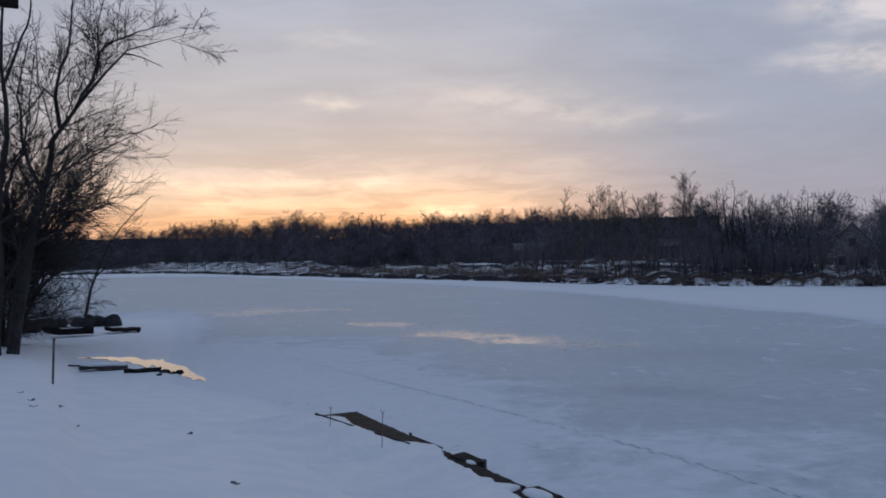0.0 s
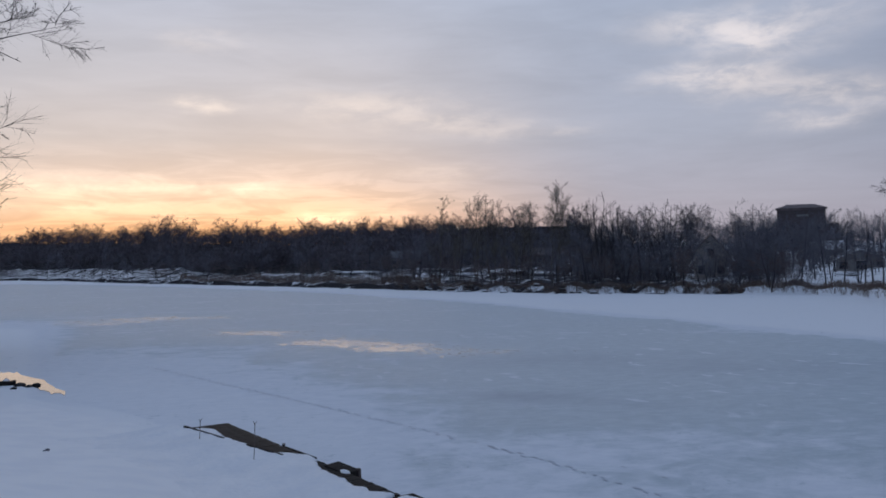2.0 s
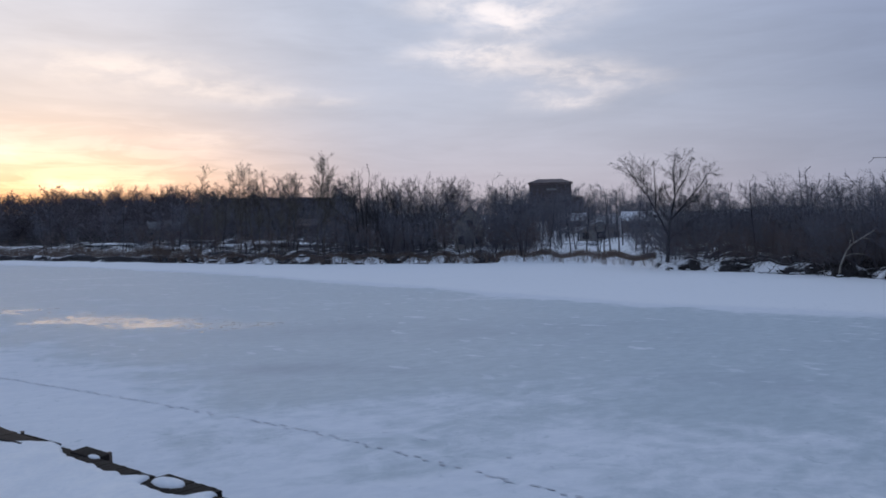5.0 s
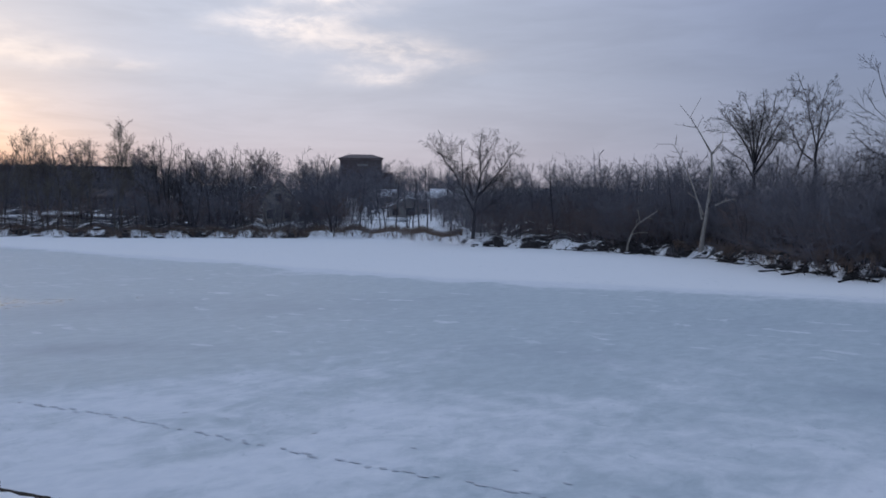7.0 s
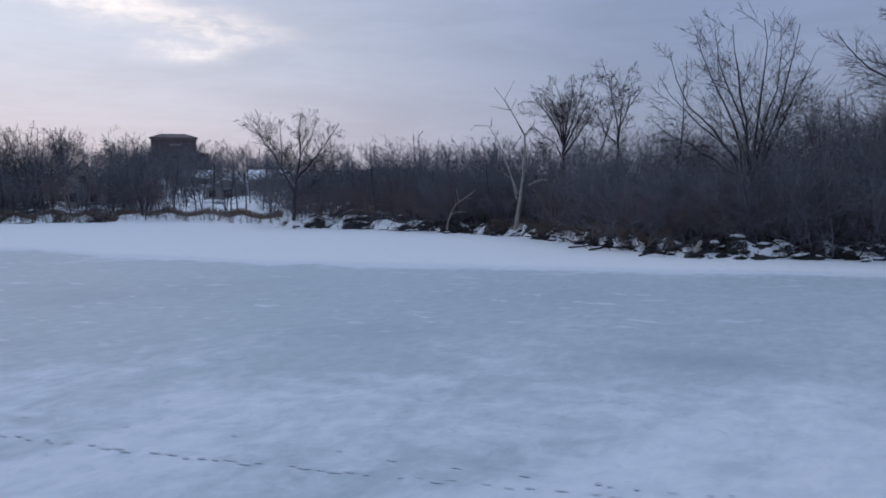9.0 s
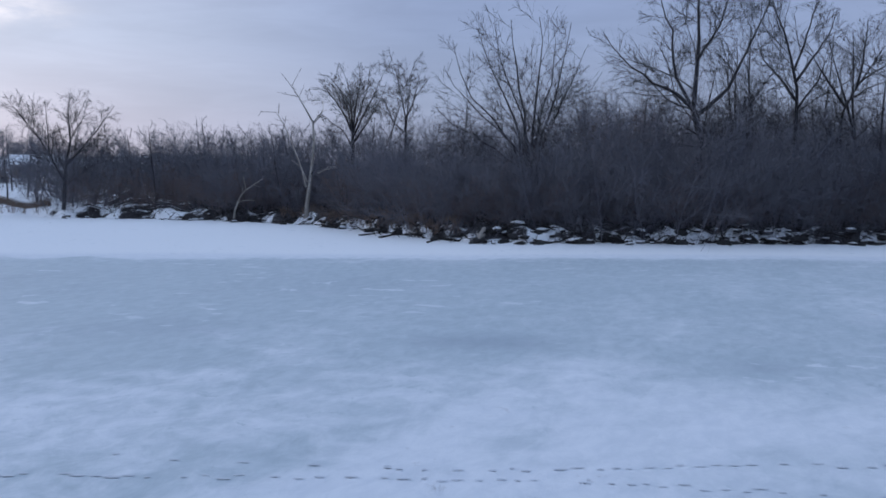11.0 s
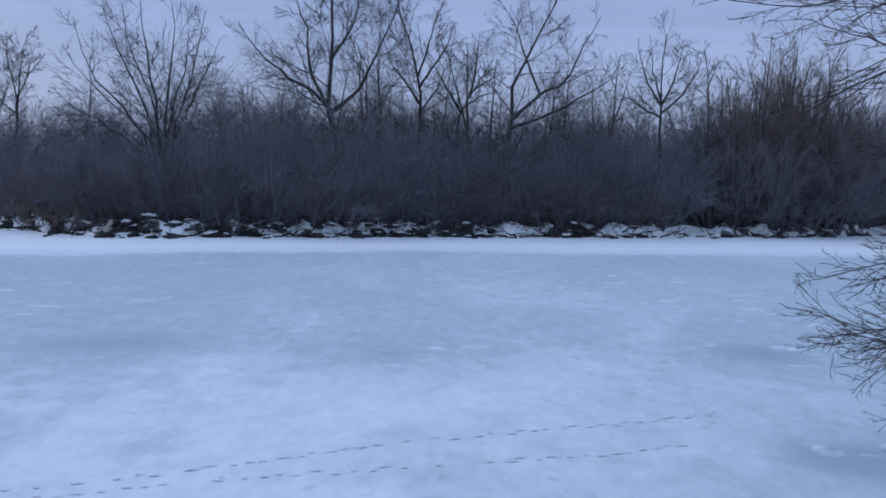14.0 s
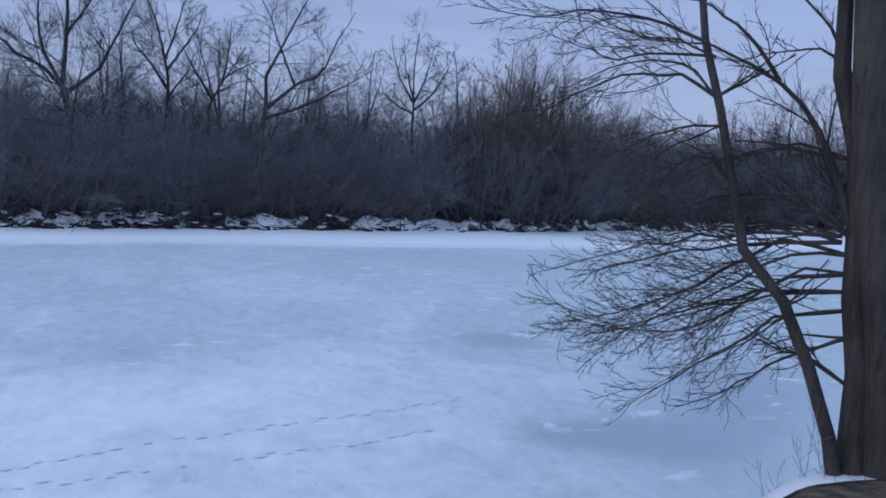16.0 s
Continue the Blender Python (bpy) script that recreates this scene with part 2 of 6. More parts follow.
LAND = material("snowy_land", land)
ICE = material("lake_ice", lake_ice)
WATER = material("open_water", open_water)
SNOW = material("snow", plain((0.86, 0.87, 0.89), (0.74, 0.77, 0.82), 1.2, 0.75, relief=0.03))
THINSNOW = material("thin_snow", plain((0.22, 0.225, 0.24), (0.09, 0.09, 0.095), 0.9, 0.8))
BARK = material("dark_bark", bark((0.100, 0.096, 0.102), (0.042, 0.041, 0.046)))
# a darker tone of bark, for the left clump and the low bushes
BARK_DARKER = material("darker_bark", bark((0.075, 0.068, 0.066), (0.030, 0.028, 0.029)))
BARK_NEAR = material("grey_brown_bark", bark((0.082, 0.072, 0.069), (0.030, 0.027, 0.028)))
# twigs lifted and tinted blue-grey: the air's haze put into their colour
TWIG = material("haze_grey_twigs", plain((0.190, 0.185, 0.208), (0.112, 0.114, 0.138), 0.5, 0.9))
# the haze over the far ridge is painted in as a mauve base colour
TWIG_HAZED = material("far_twigs_hazed", plain((0.165, 0.148, 0.165), (0.100, 0.092, 0.106), 0.06, 0.9))
TWIG_RED = material("reddish_twigs", plain((0.20, 0.155, 0.145), (0.115, 0.092, 0.09), 0.5, 0.9))
POPLAR = material("pale_grey_bark", bark((0.22, 0.20, 0.175), (0.08, 0.07, 0.06)))
DEADWOOD = material("bleached_deadwood", bark((0.46, 0.43, 0.39), (0.20, 0.18, 0.16)))
REED = material("dry_reeds", plain((0.25, 0.185, 0.150), (0.125, 0.095, 0.080), 0.8, 0.85))
STONE = material("wet_stone", plain((0.060, 0.059, 0.061), (0.016, 0.016, 0.017), 1.6, 0.85, relief=0.04))
PLANK = material("weathered_planks", plain((0.075, 0.058, 0.047), (0.026, 0.021, 0.018), 3.0, 0.9, relief=0.006))
BLACKWOOD = material("wet_black_wood", plain((0.026, 0.022, 0.020), (0.008, 0.007, 0.007), 3.5, 0.85, relief=0.006))
STEEL = material("rusty_steel", plain((0.20, 0.16, 0.14), (0.07, 0.055, 0.05), 8.0, 0.6, 0.6))
BRICK = material("dark_brick", brick_wall)
ROOFING = material("brown_roofing", plain((0.23, 0.185, 0.18), (0.14, 0.115, 0.11), 0.8, 0.9))
PALEPANEL = material("pale_cladding", plain((0.42, 0.40, 0.40), (0.30, 0.29, 0.29), 0.6, 0.7))
SIDING = material("grey_siding", plain((0.30, 0.29, 0.28), (0.20, 0.195, 0.19), 0.7, 0.8))
CREAM = material("cream_siding", plain((0.42, 0.39, 0.36), (0.29, 0.27, 0.25), 0.7, 0.8))
GLASS = material("dark_panes", plain((0.05, 0.055, 0.065), (0.02, 0.022, 0.026), 0.5, 0.12))
LAMPGLOW = material("lamp_glow", glowing)
PRINT = material("trodden_snow", plain((0.62, 0.655, 0.71), (0.49, 0.525, 0.585), 0.8, 0.7))


# ---- mesh helpers ----
def mesh_of(name, verts, faces, mat, smooth=True):
    """A mesh from an array of points and an array of three- or four-cornered faces."""
    me = bpy.data.meshes.new(name)
    verts, faces = np.asarray(verts, np.float32), np.asarray(faces, np.int32)
    m = len(faces)
    corners = (faces >= 0).sum(1)
    flat = faces.ravel()[faces.ravel() >= 0]
    me.vertices.add(len(verts))
    me.vertices.foreach_set("co", verts.ravel())
    me.loops.add(len(flat))
    me.loops.foreach_set("vertex_index", flat)
    me.polygons.add(m)
    me.polygons.foreach_set("loop_start", (np.cumsum(corners) - corners).astype(np.int32))
    me.polygons.foreach_set("use_smooth", np.full(m, smooth))
    me.update(calc_edges=True)
    me.materials.append(mat)
    return me


def attribute(me, name, values):
    me.attributes.new(name, "FLOAT", "POINT").data.foreach_set("value", np.asarray(values, np.float32).ravel())


def from_bm(name, bm, mat, smooth=False):
    me = bpy.data.meshes.new(name)
    bm.to_mesh(me)
    bm.free()
    me.materials.append(mat)
    if smooth:
        me.polygons.foreach_set("use_smooth", np.full(len(me.polygons), True))
    return me


def part(name, data, parent, label="", m=None):
    """A mesh as one part of a thing, or of a part."""
    ob = new(name, data)
    ob.parent = parent
    if m is not None:
        ob.matrix_basis = m
    return tagged(ob, label) if label else ob


def thing(name, label, category, m=None, group="", kind="", data=None):
    ob = tagged(new(name, data), label, category, group, kind)
    if m is not None:
        ob.matrix_basis = m
    return ob


def box(sx, sy, sz, at=(0, 0, 0), bevel=0.0, m=None):
    """A block that stands on at, with its edges broken."""
    bm = bmesh.new()
    bmesh.ops.create_cube(bm, size=1.0)
    bmesh.ops.scale(bm, vec=(sx, sy, sz), verts=bm.verts)
    bmesh.ops.translate(bm, vec=(at[0], at[1], at[2] + sz / 2), verts=bm.verts)
    if bevel:
        bmesh.ops.bevel(bm, geom=bm.edges[:], offset=bevel, segments=2, affect="EDGES", profile=0.6)
    if m is not None:
        bmesh.ops.transform(bm, matrix=m, verts=bm.verts)
    return bm


def tubes(P, R, sides):
    """Tapered tubes along many polylines: P is lines x points x 3, R lines x points."""
    M, N, _ = P.shape
    t = np.gradient(P, axis=1)
    t /= np.linalg.norm(t, axis=2, keepdims=True) + 1e-9
    ref = np.where(np.abs(t[:, :1, 2:3]) > 0.8, np.array([1.0, 0.2, 0]), np.array([0.1, 0, 1.0]))
    u = np.cross(t, np.broadcast_to(ref, t.shape))
    u /= np.linalg.norm(u, axis=2, keepdims=True) + 1e-9
    v = np.cross(t, u)
    a = np.arange(sides) * 2 * np.pi / sides
    ring = np.cos(a)[:, None] * u[:, :, None] + np.sin(a)[:, None] * v[:, :, None]
    verts = (P[:, :, None] + ring * R[:, :, None, None]).reshape(-1, 3)
    i = np.arange(M)[:, None, None] * N * sides + np.arange(N - 1)[:, None] * sides
    j, k = np.arange(sides), (np.arange(sides) + 1) % sides
    faces = np.stack([i + j, i + k, i + sides + k, i + sides + j], -1).reshape(-1, 4)
    if N == 2 and sides == 3:  # the last twigs run to a point
        tips = P[:, 1]
        base = (P[:, :1] + ring[:, 0] * R[:, :1, None] * 1.35)
        verts = np.concatenate([base, tips[:, None]], 1).reshape(-1, 3)
        i = np.arange(M)[:, None] * 4
        faces = np.stack([i + j, i + k, i + 3 + 0 * j, -1 + 0 * (i + j)], -1).reshape(-1, 4)
    return verts, faces


def joined(pieces):
    verts, faces, base = [], [], 0
    for v, f in pieces:
        verts.append(v), faces.append(np.where(f >= 0, f + base, -1))
        base += len(v)
    return np.concatenate(verts), np.concatenate(faces)


def along(limb, count):
    """count points at even steps along a polyline."""
    p = np.asarray(limb, float)
    s = np.concatenate([[0], np.cumsum(np.linalg.norm(np.diff(p, axis=0), axis=1))])
    q = np.linspace(0, s[-1], count)
    return np.stack([np.interp(q, s, p[:, k]) for k in range(p.shape[1])], -1)


def shoots(rng, P, R, count, lo, hi, angle, share, points, wander, lift, thick, tip):
    """Side branches from all the given ones: arrays of lines and radii."""
    M, N, _ = P.shape
    length = np.linalg.norm(np.diff(P, axis=1), axis=2).sum(1)
    idx = np.repeat(np.arange(M), count)
    s = lo + (hi - lo) * (np.tile(np.arange(count), M) + rng.random(M * count)) / count
    full = rng.random(M * count) < np.clip(length[idx] / np.quantile(length, 0.8), 0.12, 1)  # short branches bear fewer
    idx, s = idx[full], s[full]
    f = np.clip(s * (N - 1), 0, N - 1.001)
    i = f.astype(int)
    w = (f - i)[:, None]
    pos = P[idx, i] * (1 - w) + P[idx, i + 1] * w
    rad = R[idx, i] * (1 - w[:, 0]) + R[idx, i + 1] * w[:, 0]
    t = P[idx, i + 1] - P[idx, i]
    t /= np.linalg.norm(t, axis=1, keepdims=True) + 1e-9
    side = np.cross(t, rng.normal(size=t.shape))
    side /= np.linalg.norm(side, axis=1, keepdims=True) + 1e-9
    a = np.radians(angle) * rng.uniform(0.65, 1.3, len(idx))[:, None]
    d = t * np.cos(a) + side * np.sin(a)
    size = length[idx] * share * (1.15 - 0.80 * s) * rng.uniform(0.45, 1.35, len(idx))
    out = np.zeros((len(idx), points, 3))
    out[:, 0] = pos
    for k in range(1, points):
        d = d + wander * rng.normal(size=d.shape) + np.array([0, 0, lift])
        d /= np.linalg.norm(d, axis=1, keepdims=True)
        out[:, k] = out[:, k - 1] + d * (size / (points - 1))[:, None]
    start = np.maximum(rad * thick, tip)
    radii = start[:, None] + (np.minimum(tip, start) - start)[:, None] * np.linspace(0, 1, points) ** 0.7
    return out, radii


def limbs_from(rng, limbs, depth, points=9):
    """Main limbs drawn as (sideways, up) lines with their radii, bent a little in depth."""
    P, R = [], []
    for k, (line, r0, r1) in enumerate(limbs):
        p = along(line, points)
        s = np.linspace(0, 1, points)
        aside = depth * (0.15 if k == 0 else math.cos(k * 2.3)) * s ** 1.4
        y = 0.25 * depth * np.sin(p[:, 1] * 0.4) + aside
        jitter = rng.normal(size=(points, 2)) * 0.006 * np.linalg.norm(p[-1] - p[0]) * np.sin(s * np.pi)[:, None]
        P.append(np.stack([p[:, 0] + jitter[:, 0], y, p[:, 1] + jitter[:, 1]], -1))
        R.append(r1 + (r0 - r1) * (1 - s) ** 1.35)
    return np.array(P), np.array(R)


def boles(rng, stems, height, radius, lean, points=9, wander=0.05, spread=0.25):
    """Stems that rise from one foot."""
    P, R = [], []
    for k in range(stems):
        a = 2 * math.pi * (k + rng.random()) / stems
        d = np.array([math.cos(a) * lean, math.sin(a) * lean, 1.0]) * (1 if stems > 1 else 0.999)
        p = [np.array([math.cos(a) * spread * (stems > 1), math.sin(a) * spread * (stems > 1), -0.5])]
        h = height * (1 if k == 0 else rng.uniform(0.7, 1.0))
        for _ in range(points - 1):
            d = d + rng.normal(size=3) * wander + np.array([0, 0, 0.06])
            d /= np.linalg.norm(d)
            p.append(p[-1] + d * (h + 0.5) / (points - 1))
        P.append(p), R.append(radius * rng.uniform(0.7, 1.0) * np.linspace(1, 0.12, points) ** 0.95)
    return np.array(P), np.array(R)


def crown_of(rng, P, R, steps):
    """The branches in ever finer steps. Each step: count, lo, hi, angle, share, points, wander, lift, thick, tip, sides."""
    pieces = []
    for *rule, sides in steps:
        P, R = shoots(rng, P, R, *rule)
        pieces.append(tubes(P, R, sides))
    return pieces


def tree(seed, main, steps, bark_mat, twig_mat, label, m, group="", sides=8, name="tree", clean=0):
    """A bare tree: a trunk with its main limbs, and a crown of branches and twigs; the first stems may stay clean."""
    rng = np.random.default_rng(seed)
    P, R = main(rng)
    ob = thing(name, label, "tree", m, group)
    part("trunk", mesh_of("trunk", *tubes(P, R, sides), bark_mat), ob)
    part("crown", mesh_of("crown", *joined(crown_of(rng, P[clean:], R[clean:], steps)), twig_mat), ob)
    return ob


# ---- the lie of the land ----
def table(pairs):
    a, v = np.array(pairs, float).T
    return lambda az: np.interp(az, a, v)


near_shore = table([(-180, 200), (-70, 120), (-40, 75), (-27, 60), (-25, 50), (-23.6, 36.5), (-21.5, 33), (-18, 29.5), (-16, 27.5), (-12, 24.5), (-8, 20.2), (-5, 17.6), (-2.7, 16.4),
                    (2, 14.2), (7, 12.3), (12, 11), (20, 9.8), (30, 9.2), (115, 9.2), (125, 9.5), (129, 10.2), (133, 11), (140, 18), (155, 80), (180, 200)])
far_edge = table([(-180, 200), (-70, 260), (-35, 350), (-21, 344), (-18, 322), (-12.6, 235), (-6.3, 183), (0, 151), (8, 123), (15.4, 109.5), (22, 106), (28, 103), (32, 101),
                  (35.6, 92), (38.8, 84), (44.5, 79), (53.5, 68.5), (60.2, 56), (65, 50), (72, 51.2), (80, 52.6), (90, 56), (100, 62), (110, 72), (122, 99), (135, 130), (150, 160), (180, 200)])
rise = table([(-180, 4), (-40, 22), (-18, 20.5), (-8, 15.5), (0, 13.5), (8, 12.5), (15, 11), (30, 9), (45, 7), (52, 5.0), (60, 4.2), (110, 4.2), (150, 5), (180, 4)])
run = table([(-180, 200), (-18, 330), (0, 290), (15, 220), (24, 230), (36, 240), (45, 110), (55, 60), (80, 48), (110, 55), (150, 90), (180, 200)])
white_edge = table([(-40, 300), (-18, 250), (-7, 160), (4.3, 105), (15.4, 72), (27, 54), (37, 45.5), (52, 42), (64, 41), (80, 44), (99, 48.5), (115, 58), (140, 96)])


def smooth(x):
    x = np.clip(x, 0, 1)
    return x * x * (3 - 2 * x)


def wobble(az):
    return 1 + 0.008 * np.sin(az * 1.9) + 0.006 * np.sin(az * 4.3 + 1) + 0.004 * np.sin(az * 9.7 + 2)


def far_shore(az):
    return far_edge(az) * wobble(az)


def height(az, r):
    """The ground's height at a bearing and distance from the camera's foot."""
    az, r = np.asarray(az, float), np.asarray(r, float)
    rn, rf = near_shore(az), far_shore(az)
    u = r / rn
    slope = 2.6 * np.clip(1 - u, 0, 1) ** (1 + 0.45 * smooth((10 - az) / 20)) + 0.06 * np.sin(u * 9 + az * 0.05) * u * (1 - u)
    brow = np.where(u < 0.93, 2.6 * (1 - 0.455 * u), 2.6 * (1 - 0.455 * 0.93) * (1 - smooth((u - 0.93) / 0.07)))
    near = slope + (brow - slope) * smooth((az - 116) / 13) * smooth((165 - az) / 20)
    deep = -np.minimum(0.6, np.maximum(rf - rn, 0) * 0.05) * smooth((r - rn) / 2.5) * smooth((rf - r) / 1.5)
    d = r - rf
    ramp = smooth((az - 101.0) / 0.8) * smooth((105.2 - az) / 0.8)
    far = (0.75 + 0.2 * np.sin(az * 2.7)) * (smooth(d / 2.0) * (1 - ramp) + 0.6 * smooth(d / 9.0) * ramp) + rise(az) * smooth(d / run(az)) + 0.35 * np.sin(az * 1.3 + d * 0.11) * smooth(d / 15)
    return np.where(r < rn, near, np.where(r < rf, deep, far))


def spot(az, r, z=None, sink=0.0):
    a = radians(az)
    return (r * math.sin(a), r * math.cos(a), (float(height(az, r)) if z is None else z) - sink)


def polar_sheet(bearings, radii):
    """Points and faces of a sheet given by rings of radii (rings x bearings)."""
    n, m = radii.shape
    a = np.radians(bearings)
    x, y = radii * np.sin(a), radii * np.cos(a)
    i = np.arange(n - 1)[:, None] * m + np.arange(m - 1)
    faces = np.stack([i, i + m, i + m + 1, i + 1], -1).reshape(-1, 4)
    return x, y, faces


def build_ground():
    az = np.linspace(-180, 180, 601)
    rn, rf = near_shore(az), far_shore(az)
    far_steps = np.concatenate([np.array([0.0, 0.3, 0.7, 1.2, 2, 3, 4.5, 6.5, 9, 12, 16, 21, 27, 35, 45, 58, 75, 95, 120, 150, 190, 240, 300, 380]), np.geomspace(480, 3200, 8)])
    rows = [rn * u for u in np.concatenate([[0.0], np.linspace(0.04, 1, 26)])]
    rows += [rn + np.maximum(rf - rn, 0.02) * u for u in (0.1, 0.35, 0.7, 0.93, 0.985)]
    rows += [np.maximum(rf, rn + 0.03) + s for s in far_steps]
    radii = np.array(rows)
    x, y, faces = polar_sheet(az, radii)
    z = np.array([height(az, r) for r in radii])
    me = mesh_of("ground", np.stack([x, y, z], -1).reshape(-1, 3), faces, LAND)
    d = radii - rf
    beyond = np.interp(az, [-30, -15, -6, 3, 10, 20, 27, 30, 36, 40, 48, 56, 64, 110, 125], [0.5, 0.5, 0.46, 0.50, 0.42, 0.35, 0.5, 0.72, 0.75, 0.5, 0.3, 0.22, 0.18, 0.18, 0.3])
    back = np.interp(az, [-40, -21, -19, -9, -6, 8, 16, 26, 38, 60, 130], [25, 30, 70, 70, 45, 60, 70, 400, 400, 30, 30])
    cover = np.where(d < 3.0, np.where(az < 8, 0.36, np.maximum(beyond, 0.50)), beyond - (beyond - 0.05) * smooth((d - back) / 25))
    cover = np.where((az > 101.5) & (az < 104.7) & (d > -1) & (d < 5.0), 1.2, cover)
    bare = smooth((az - 125.0) / 4) * smooth((165 - az) / 10) * smooth((0.885 * rn - radii) / 0.5)
    cover = np.where(radii < rn * 1.02, 1.2 - 2.2 * bare * smooth((radii - 6.0) / 1.5) * (radii < rn * 0.90), cover)
    attribute(me, "snow_cover", cover)
    thing("ground", "snow-covered bank and wooded shore of a frozen lake", "ground", kind="structure", data=me)


def build_ice():
    az = np.linspace(-75, 158, 520)
    inner, outer = near_shore(az) - 1.2, far_shore(az) + 0.9
    u = np.linspace(0, 1, 76) ** 1.6
    radii = inner + (outer - inner) * u[:, None]
    x, y, faces = polar_sheet(az, radii)
    z = 0.004 * np.sin(x * 0.7) * np.cos(y * 0.5)
    me = mesh_of("ice", np.stack([x, y, z], -1).reshape(-1, 3), faces, ICE)
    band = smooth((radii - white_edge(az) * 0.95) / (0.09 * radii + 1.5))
    close = smooth((27 - radii) / 13) * np.interp(az, [5, 15, 30, 45, 60, 90, 104, 112, 125], [1, 0.8, 0.85, 0.75, 0.65, 0.6, 0.5, 0.25, 0.05])
    left = smooth((4 + 12 * smooth((34 - radii) / 14) - az) / 16) * smooth((56 - radii) / 24)
    boats = smooth((-14 - az) / 5) * smooth((80 - radii) / 18)
    bank = smooth((3.5 - (radii - near_shore(az))) / 4.0) * smooth((100 - az) / 20)

    def blots(rows):
        out = np.zeros_like(radii)
        for a0, r0, wa, wr, k in rows:
            out += k * np.exp(-((az - a0) / wa) ** 2 - ((radii - r0) / wr) ** 2)
        return out

    thaw = blots(((107.5, 22.2, 4, 1.6, 0.7), (117, 15.2, 3.2, 1.2, 0.7), (113, 14.6, 3.0, 0.9, 0.5), (84, 20, 7, 2.5, 0.3), (120, 26, 5, 4, 0.4), (66, 21, 6, 1.8, 0.35)))
    base = np.interp(az, [5, 20, 45, 65, 80, 125], [0.20, 0.16, 0.17, 0.24, 0.32, 0.30])
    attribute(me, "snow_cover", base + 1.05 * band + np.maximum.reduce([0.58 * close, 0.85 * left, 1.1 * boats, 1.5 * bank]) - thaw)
    attribute(me, "drifting", np.broadcast_to(np.interp(az, [40, 75, 100], [1.0, 0.55, 0.48]), radii.shape))
    attribute(me, "wet", blots(((-17, 97, 3.5, 8, 0.55), (-9.5, 71, 6, 5, 0.62), (-4.5, 54, 4.5, 3.6, 0.75), (0.5, 46, 4.5, 3.4, 0.85), (5.0, 41.5, 4.0, 2.4, 0.85), (10.0, 39.5, 4.0, 2.0, 0.5), (-14, 66, 5, 8, 0.35), (25, 45, 25, 12, 0.16))))
    attribute(me, "thin", blots(((108, 22.4, 4, 1.4, 0.8), (117.5, 14.9, 5, 1.0, 0.8), (112.5, 14.4, 4, 0.7, 0.55), (123, 18.5, 7, 6, 0.75), (66, 21, 7, 1.4, 0.5), (44, 24, 9, 3, 0.4), (13.6, 26.6, 5, 1.3, 0.65), (21, 25.5, 5, 1.5, 0.4),
                                 (30, 36, 14, 6, 0.45), (55, 32, 12, 5, 0.35), (12, 36, 9, 4, 0.35), (92, 26, 10, 2.5, 0.25), (84, 19.5, 3, 1.0, 0.4))))
    thing("ice", "frozen lake with grey ice and wind-blown snow", "ice", kind="structure", data=me)


build_ground()
build_ice()


# ---- trees that stand out ----
def facing(az, r, z=None, scale=1.0, turn=0.0, sink=0.0):
    """The pose of a thing at a bearing and distance, its x axis to the right as seen from the bank."""
    return pose(*spot(az, r, z, sink), 0, 0, -az + turn) @ Matrix.Scale(scale, 4)


def more_boughs(limbs, first, times):
    """Lesser boughs beside the drawn ones."""
    g = random.Random(17)
    out = []
    for line, r0, r1 in limbs[first:]:
        for _ in range(times):
            s, up, bend = g.uniform(0.62, 0.9), g.uniform(-0.25, 0.35), g.uniform(-0.08, 0.25)
            x0, z0 = line[0]
            out.append(([(x0 + (x - x0) * s, z0 + up * min(1, k) * 0.5 + (z - z0) * s + bend * k / len(line)) for k, (x, z) in enumerate(line)], r0 * 0.75, r1))
    return out


